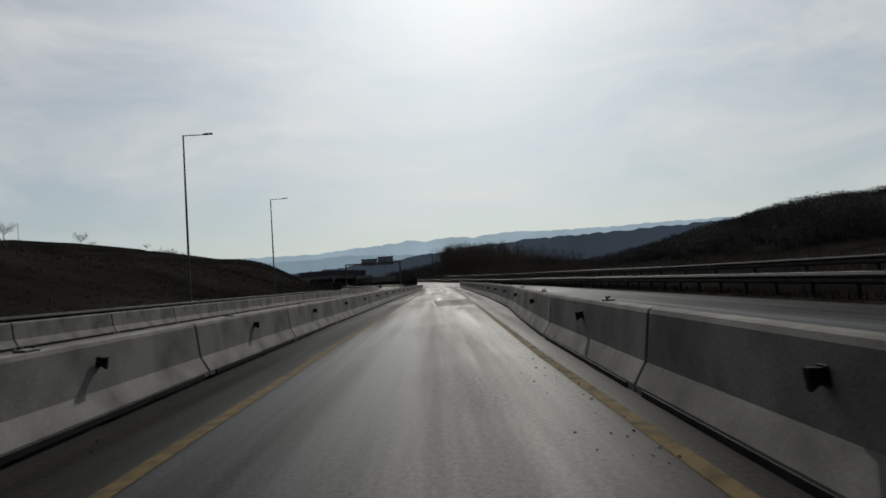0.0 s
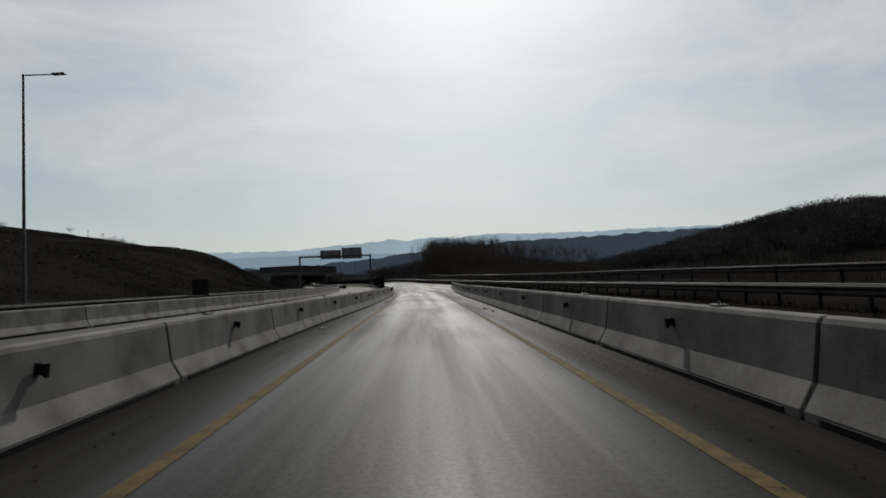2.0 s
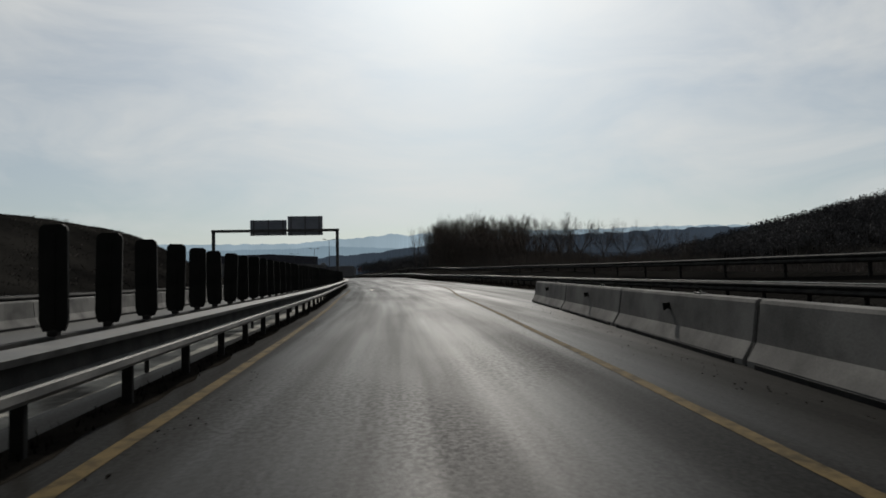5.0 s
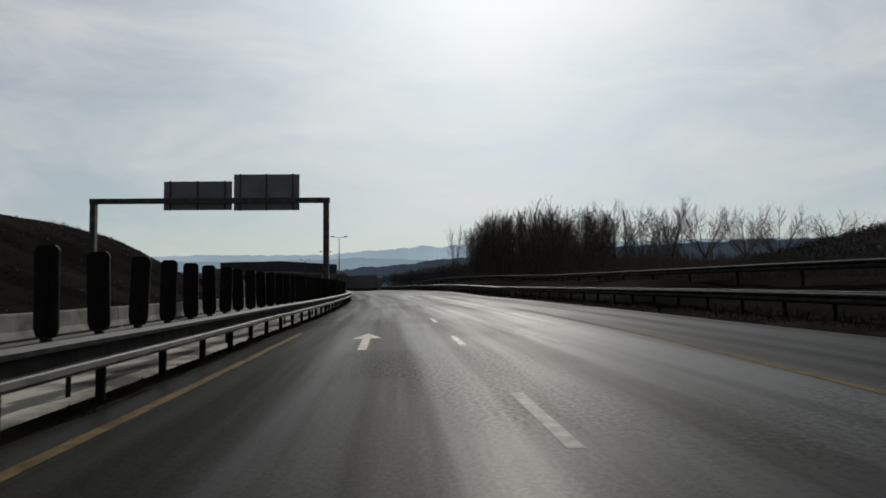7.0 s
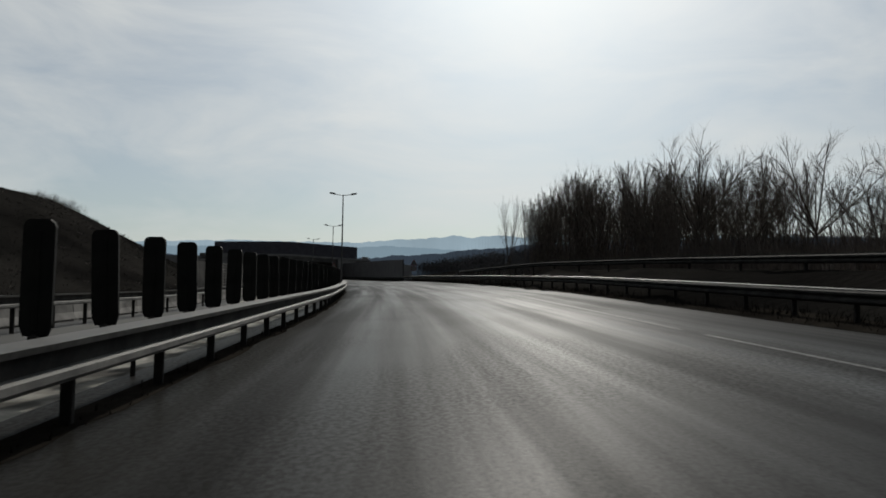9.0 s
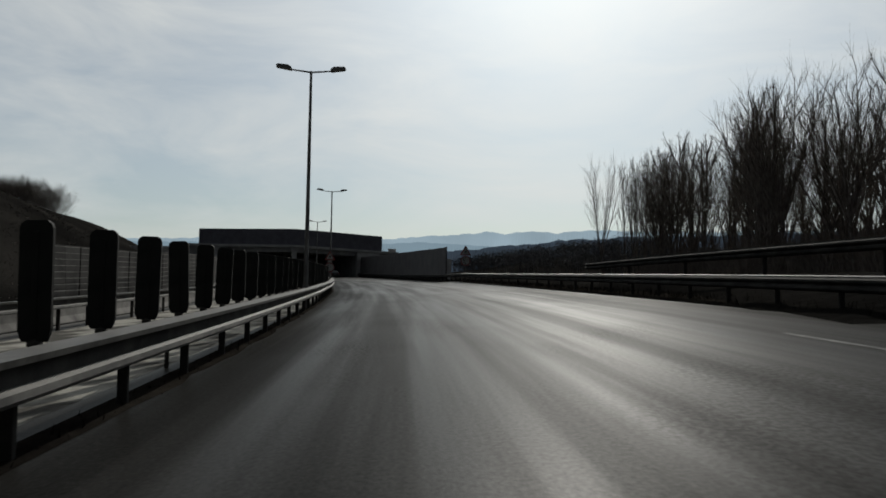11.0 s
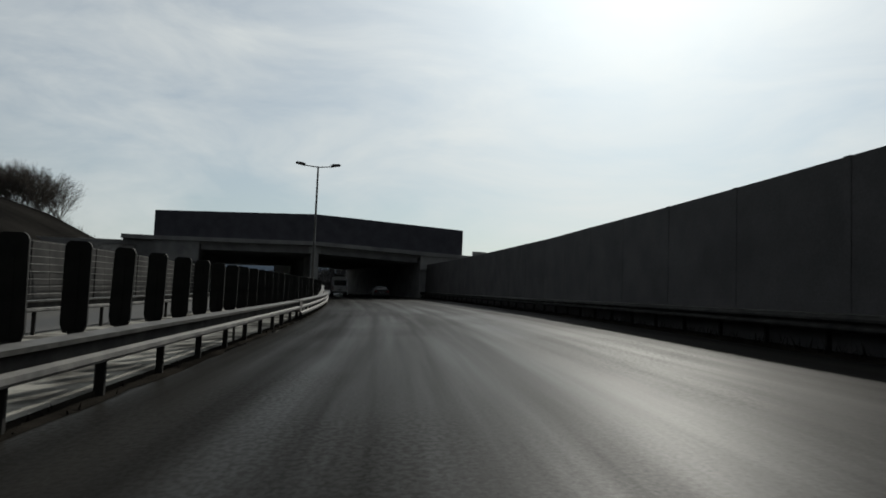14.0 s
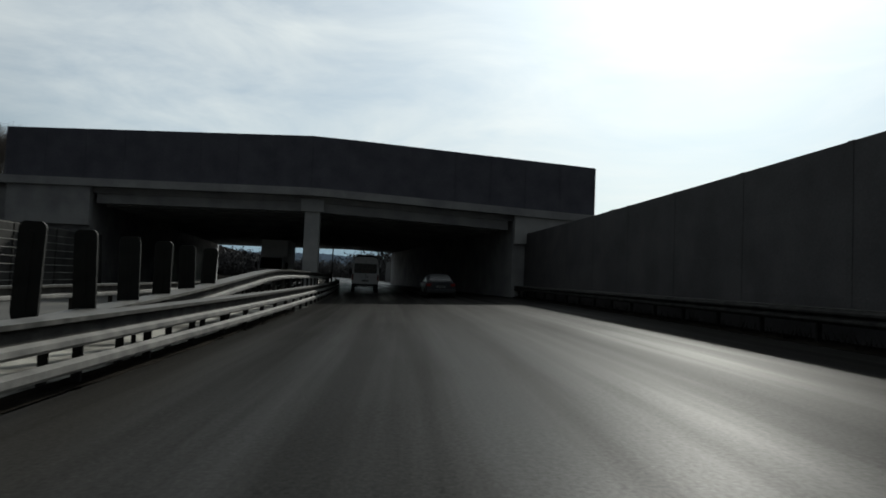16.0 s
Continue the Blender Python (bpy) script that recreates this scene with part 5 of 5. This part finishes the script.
def warning_sign(place, turn, z_tip, plate, size=1.0):
    """A tunnel warning triangle over a height-limit disc, facing -y."""
    top = new("road_sign")
    top.matrix_world = pose(*place, 0, 0, turn) @ Matrix.Scale(size, 4)
    tagged(top, "red-bordered tunnel warning triangle above a round height-limit sign", "road sign", "tunnel signs")
    h = 0.86
    post = part("post", tube(bmesh.new(), (0, 0.06, -0.3), (0, 0.06, z_tip - 0.15), 0.032, sides=10), STEEL, top)
    tri = [(-0.50, z_tip - h), (0.50, z_tip - h), (0.03, z_tip - 0.02), (-0.03, z_tip - 0.02)]
    t = part("warning_triangle", prism(bmesh.new(), tri, 0.02), SIGN_RED, top, "red triangle border")
    inner = offset_outline([(-0.50, z_tip - h), (0.50, z_tip - h), (0.0, z_tip)], 0.66)
    part("triangle_face", prism(bmesh.new(), inner, 0.004, Matrix.Translation((0, -0.014, 0))), SIGN_WHITE, t, "white triangle face")
    zc = z_tip - h * 0.66
    arch = [(-0.09, zc - 0.13), (0.09, zc - 0.13), (0.09, zc + 0.04), (0.06, zc + 0.1), (0, zc + 0.125), (-0.06, zc + 0.1), (-0.09, zc + 0.04)]
    part("tunnel_symbol", prism(bmesh.new(), arch, 0.004, Matrix.Translation((0, -0.019, 0))), SIGN_BLACK, t, "black tunnel mouth symbol")
    part("tunnel_mouth", prism(bmesh.new(), [(-0.035, zc - 0.125), (0.03, zc - 0.125), (0.03, zc - 0.04), (-0.035, zc - 0.02)], 0.004, Matrix.Translation((0, -0.024, 0))), SIGN_WHITE, t)
    zd = z_tip - h - 0.02
    if plate:
        pl_ = part("distance_plate", prism(bmesh.new(), [(x, zd - 0.17 + z) for x, z in rounded(0.40, 0.17, 0.03)], 0.015), SIGN_WHITE, top, "small white distance plate")
        lettering("150m", 0.15, 0, zd - 0.085, pl_, -0.0095)
        zd -= 0.19
    r = 0.44
    ring = [(r * math.cos(i * math.pi / 16), zd - r + r * math.sin(i * math.pi / 16)) for i in range(32)]
    d = part("height_limit_disc", prism(bmesh.new(), ring, 0.02), SIGN_RED, top, "red ring")
    part("disc_face", prism(bmesh.new(), offset_outline(ring, 0.80), 0.004, Matrix.Translation((0, -0.014, 0))), SIGN_WHITE, d, "white disc face")
    for k in (1, -1):
        part("limit_arrow", prism(bmesh.new(), [(-0.09, zd - r + k * 0.30), (0.09, zd - r + k * 0.30), (0, zd - r + k * 0.21)], 0.004, Matrix.Translation((0, -0.019, 0))), SIGN_BLACK, d)
    lettering("5", 0.56, -0.14, zd - r - 0.01, d, -0.018)
    lettering("m", 0.24, 0.14, zd - r + 0.08, d, -0.018)
    return top


p = Vector((-28.05, 278.15, float(level(281)) - 0.3))
warning_sign(p, math.degrees(heading(280)) - 2, (3.33 - p.z) / 0.92, True, 0.92)
p = Vector((-16.98, 281.35, float(level(281)) + 0.45))
warning_sign(p, math.degrees(heading(281)) + 2, 4.06 - p.z, False)

# ---- fence and retaining wall below the hill ----
wall_off = knots([(262, -19.0), (300, -17.4), (362, -17.4)])
low = new("retaining_wall")
low.matrix_world = Matrix.Translation(at(310, -17.4))
tagged(low, "low grey concrete retaining wall below the hill", "retaining wall")
inv = low.matrix_world.inverted()
s = 264.0
while s < 361:
    bm = bmesh.new()
    loft(bm, [s + 0.015, s + 3.985], lambda q: [(wall_off(q), -0.5), (wall_off(q) - 0.35, -0.5), (wall_off(q) - 0.55, 3.4), (wall_off(q) - 0.22, 3.4)])
    bm.transform(inv)
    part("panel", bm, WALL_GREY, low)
    s += 4
fence = new("wire_fence")
fence.matrix_world = Matrix.Translation(at(310, -16.6))
tagged(fence, "galvanised wire fence with level strands in front of the retaining wall", "fence")
inv = fence.matrix_world.inverted()
s = 264.0
while s <= 360:
    bm = tube(bmesh.new(), at(s, wall_off(s) + 0.7, -0.1), at(s, wall_off(s) + 0.7, 3.3), 0.045, sides=6)
    bm.transform(inv)
    part("post", bm, STEEL_DARK, fence)
    s += 4
for i in range(9):
    bm = loft(bmesh.new(), steps(264, 360, 4), lambda q: [(wall_off(q) + 0.76, 0.35 + i * 0.36), (wall_off(q) + 0.79, 0.35 + i * 0.36), (wall_off(q) + 0.79, 0.38 + i * 0.36), (wall_off(q) + 0.76, 0.385 + i * 0.36)])
    bm.transform(inv)
    part("wire", bm, CONCRETE, fence)

# ---- vehicles ----
VAN_WHITE = material("white_van_paint", (0.74, 0.74, 0.74), (0.80, 0.80, 0.79), 0.35, scale=1.5, fine=30, bump=0.02, spec=0.5)
CAR_DARK = material("dark_grey_car_paint", (0.022, 0.024, 0.028), (0.032, 0.034, 0.038), 0.3, scale=1.5, fine=30, bump=0.02, spec=0.5)
GLASS_DARK = material("tinted_window", (0.010, 0.012, 0.014), (0.014, 0.016, 0.018), 0.12, scale=1, fine=10, bump=0.0, spec=0.5)
TYRE = material("tyre_rubber", (0.012, 0.012, 0.012), (0.02, 0.02, 0.02), 0.8, scale=4, fine=40, bump=0.2)
LIGHT_RED = material("tail_light_red", (0.14, 0.008, 0.008), (0.22, 0.015, 0.012), 0.25, scale=3, fine=20, bump=0.0)
CHROME = material("bright_bumper_trim", (0.5, 0.5, 0.5), (0.65, 0.65, 0.65), 0.3, metal=0.9, scale=3, fine=20, bump=0.0)


def hull(bm, sections):
    """Joins mirrored half-sections, each (y, [(x, z), ...]) from the sill to the roof's middle."""
    rows = []
    for y, half in sections:
        ring = [(x, z) for x, z in half] + [(-x, z) for x, z in reversed(half)]
        rows.append([bm.verts.new((x, y, z)) for x, z in ring])
    n = len(rows[0])
    for a, b in zip(rows, rows[1:]):
        for i in range(n):
            bm.faces.new((a[i], a[(i + 1) % n], b[(i + 1) % n], b[i]))
    bm.faces.new(rows[0])
    bm.faces.new(rows[-1])
    bmesh.ops.remove_doubles(bm, verts=bm.verts, dist=0.001)
    return bm


def wheel(parent, x, y, r):
    side = 1 if x > 0 else -1
    bm = tube(bmesh.new(), (x - 0.11, y, r), (x + 0.11, y, r), r, r, 20)
    bmesh.ops.bevel(bm, geom=[e for e in bm.edges if len(e.link_faces) == 2 and e.calc_face_angle(0) > 1.0], offset=0.03, segments=2, affect="EDGES")
    w = part("wheel", bm, TYRE, parent)
    part("rim", tube(bmesh.new(), (x + side * 0.06, y, r), (x + side * 0.118, y, r), r * 0.62, r * 0.5, 16), STEEL, w)


def minibus(m):
    top = new("minibus")
    top.matrix_world = m
    tagged(top, "white high-roof minibus with tinted rear window driving under the bridge", "minibus")
    base_ = [(0.90, 0.42), (0.97, 0.62), (0.985, 1.0), (0.985, 1.35), (0.955, 1.75), (0.90, 2.2), (0.80, 2.46), (0.55, 2.56), (0.0, 2.58)]
    k = lambda f, dz=0.0, cap=9.0: [(x * f, min(z + dz, cap)) for x, z in base_]
    body = part("body", hull(bmesh.new(), [(0.0, k(0.965, -0.01)), (0.10, k(0.995)), (0.5, k(1.0)), (4.6, k(1.0)), (5.1, k(0.99, 0, 2.5)), (5.75, k(0.97, 0, 1.75)), (6.0, k(0.96, 0, 1.35)), (6.65, k(0.92, 0, 1.15)), (6.85, k(0.82, 0.02, 0.95))]), VAN_WHITE, top, smooth=False)
    part("rear_window", prism(bmesh.new(), [(x, 1.38 + z) for x, z in rounded(1.62, 0.70, 0.10)], 0.03, Matrix.Translation((0, -0.006, 0))), GLASS_DARK, body, "dark tinted rear window")
    part("door_seam", box(bmesh.new(), (0.015, 0.012, 1.8), (0, -0.008, 1.4)), BLACK, body)
    part("door_handle", box(bmesh.new(), (0.16, 0.03, 0.05), (0.12, -0.012, 1.12), 0.01), BLACK, body)
    part("badge", box(bmesh.new(), (0.22, 0.014, 0.06), (-0.3, -0.008, 1.08), 0.01), CHROME, body)
    part("rear_bumper", box(bmesh.new(), (1.86, 0.22, 0.24), (0, -0.05, 0.50), 0.04), BLACK, top, "black plastic rear bumper")
    part("bumper_trim", box(bmesh.new(), (1.2, 0.03, 0.04), (0, -0.17, 0.44), 0.008), CHROME, top)
    pl_ = part("number_plate", box(bmesh.new(), (0.52, 0.015, 0.115), (0, -0.014, 0.84), 0.006), SIGN_WHITE, top)
    part("plate_bar", box(bmesh.new(), (0.40, 0.006, 0.05), (0, -0.024, 0.84)), SIGN_BLACK, pl_)
    for x in (-0.9, 0.9):
        part("tail_light", box(bmesh.new(), (0.10, 0.05, 0.42), (x, 0.0, 1.08), 0.02), LIGHT_RED, top, "red tail light")
        for y in (1.15, 5.35):
            wheel(top, x * 0.95, y, 0.35)
        part("side_window", prism(bmesh.new(), [(y, 1.42 + z) for y, z in rounded(3.9, 0.62, 0.08)], 0.02, Matrix.Translation((x * 1.065, 2.7, 0)) @ Matrix.Rotation(radians(90), 4, "Z") @ Matrix.Rotation(radians(8 if x < 0 else -8), 4, "X")), GLASS_DARK, body)
        part("door_mirror", box(bmesh.new(), (0.22, 0.12, 0.36), (x * 1.25, 5.35, 1.55), 0.04), BLACK, top)
    part("roof_unit", box(bmesh.new(), (1.45, 1.7, 0.17), (0, 1.5, 2.655), 0.06), BLACK, top, "dark roof air-conditioning unit")
    return top


def saloon(m):
    top = new("car")
    top.matrix_world = m
    tagged(top, "dark grey saloon car driving under the bridge", "car")
    low_ = [(0.80, 0.30), (0.88, 0.45), (0.90, 0.68), (0.87, 0.88), (0.80, 0.93), (0.4, 0.95), (0.0, 0.96)]
    body = part("body", hull(bmesh.new(), [(0.0, [(x * 0.93, z) for x, z in low_]), (0.12, low_), (1.0, low_), (3.4, low_), (4.2, [(x * 0.95, min(z, 0.82)) for x, z in low_]), (4.42, [(x * 0.86, min(z, 0.68)) for x, z in low_])]), CAR_DARK, top)
    cab = [(0.82, 0.90), (0.76, 1.1), (0.66, 1.34), (0.5, 1.42), (0.0, 1.44)]
    flat_ = [(0.80, 0.90), (0.79, 0.92), (0.78, 0.94), (0.5, 0.955), (0.0, 0.965)]
    part("cabin", hull(bmesh.new(), [(0.35, flat_), (1.0, [(x, z - 0.03) for x, z in cab]), (1.7, cab), (2.5, [(x, z - 0.02) for x, z in cab]), (3.35, flat_)]), CAR_DARK, body)
    q = Matrix.Translation((0, 0.62, 1.165)) @ Matrix.Rotation(radians(-53), 4, "X")
    part("rear_window", prism(bmesh.new(), [(-0.68, -0.22), (0.68, -0.22), (0.55, 0.24), (-0.55, 0.24)], 0.02, q), GLASS_DARK, body, "tinted rear window")
    part("rear_bumper", box(bmesh.new(), (1.66, 0.16, 0.22), (0, -0.01, 0.42), 0.05), CAR_DARK, top)
    pl_ = part("number_plate", box(bmesh.new(), (0.52, 0.015, 0.11), (0, -0.012, 0.68), 0.006), SIGN_WHITE, top)
    part("plate_bar", box(bmesh.new(), (0.40, 0.006, 0.05), (0, -0.022, 0.68)), SIGN_BLACK, pl_)
    for x in (-0.72, 0.72):
        part("tail_light", box(bmesh.new(), (0.3, 0.08, 0.16), (x, 0.03, 0.78), 0.03), LIGHT_RED, top, "red tail light")
        for y in (0.85, 3.45):
            wheel(top, x * 1.12, y, 0.31)
        part("side_window", prism(bmesh.new(), [(-0.75, 0.0), (0.8, 0.0), (0.35, 0.34), (-0.45, 0.34)], 0.02, Matrix.Translation((x * 1.06, 1.85, 0.98)) @ Matrix.Rotation(radians(90), 4, "Z") @ Matrix.Rotation(radians(18 if x < 0 else -18), 4, "X")), GLASS_DARK, body)
        part("door_mirror", box(bmesh.new(), (0.18, 0.1, 0.13), (x * 1.32, 2.75, 0.98), 0.03), CAR_DARK, top)
    return top


def box_truck(m):
    """A box lorry seen from the front, its nose towards -y."""
    top = new("box_truck")
    top.matrix_world = m
    tagged(top, "pale box truck coming along the opposite carriageway under the bridge", "truck")
    cargo = part("cargo_box", box(bmesh.new(), (2.45, 7.0, 2.75), (0, 5.6, 2.35), 0.05), VAN_WHITE, top, "pale box body")
    part("box_frame", box(bmesh.new(), (2.49, 0.08, 0.10), (0, 2.1, 3.69), 0.02), STEEL, cargo)
    cab = part("cab", hull(bmesh.new(), [(0.0, [(1.02, 0.45), (1.1, 0.6), (1.1, 1.3), (1.06, 1.4), (0.0, 1.42)]), (0.22, [(1.05, 0.45), (1.12, 0.6), (1.12, 1.35), (1.02, 2.35), (0.0, 2.42)]), (1.8, [(1.05, 0.45), (1.12, 0.6), (1.12, 1.35), (1.06, 2.45), (0.0, 2.5)])]), VAN_WHITE, top)
    q = Matrix.Translation((0, 0.10, 1.88)) @ Matrix.Rotation(radians(-13), 4, "X")
    part("windscreen", prism(bmesh.new(), [(-0.98, -0.42), (0.98, -0.42), (0.92, 0.40), (-0.92, 0.40)], 0.03, q), GLASS_DARK, cab, "dark windscreen")
    part("front_bumper", box(bmesh.new(), (2.2, 0.2, 0.34), (0, -0.03, 0.55), 0.04), BLACK, top)
    part("grille", box(bmesh.new(), (1.3, 0.05, 0.32), (0, -0.01, 0.98), 0.02), BLACK, cab)
    for x in (-0.88, 0.88):
        part("headlight", box(bmesh.new(), (0.3, 0.06, 0.2), (x, -0.02, 0.9), 0.03), CHROME, cab)
        part("door_mirror", box(bmesh.new(), (0.2, 0.12, 0.42), (x * 1.5, 0.35, 1.75), 0.03), BLACK, cab)
        for y in (1.0, 7.2):
            wheel(top, x * 1.12, y, 0.45)
    return top


box_truck(pose(-67.1, 364.3, at(376, -8.9).z, 0, 0, math.degrees(heading(376))) @ Matrix.Diagonal((0.92, 1, 1.16, 1)))
minibus(pose(-56.85, 360.58, float(level(369)), 0, 0, math.degrees(heading(371))))
saloon(pose(-48.93, 353.95, float(level(360)) + 0.08, 0, -1.6, math.degrees(heading(362))))
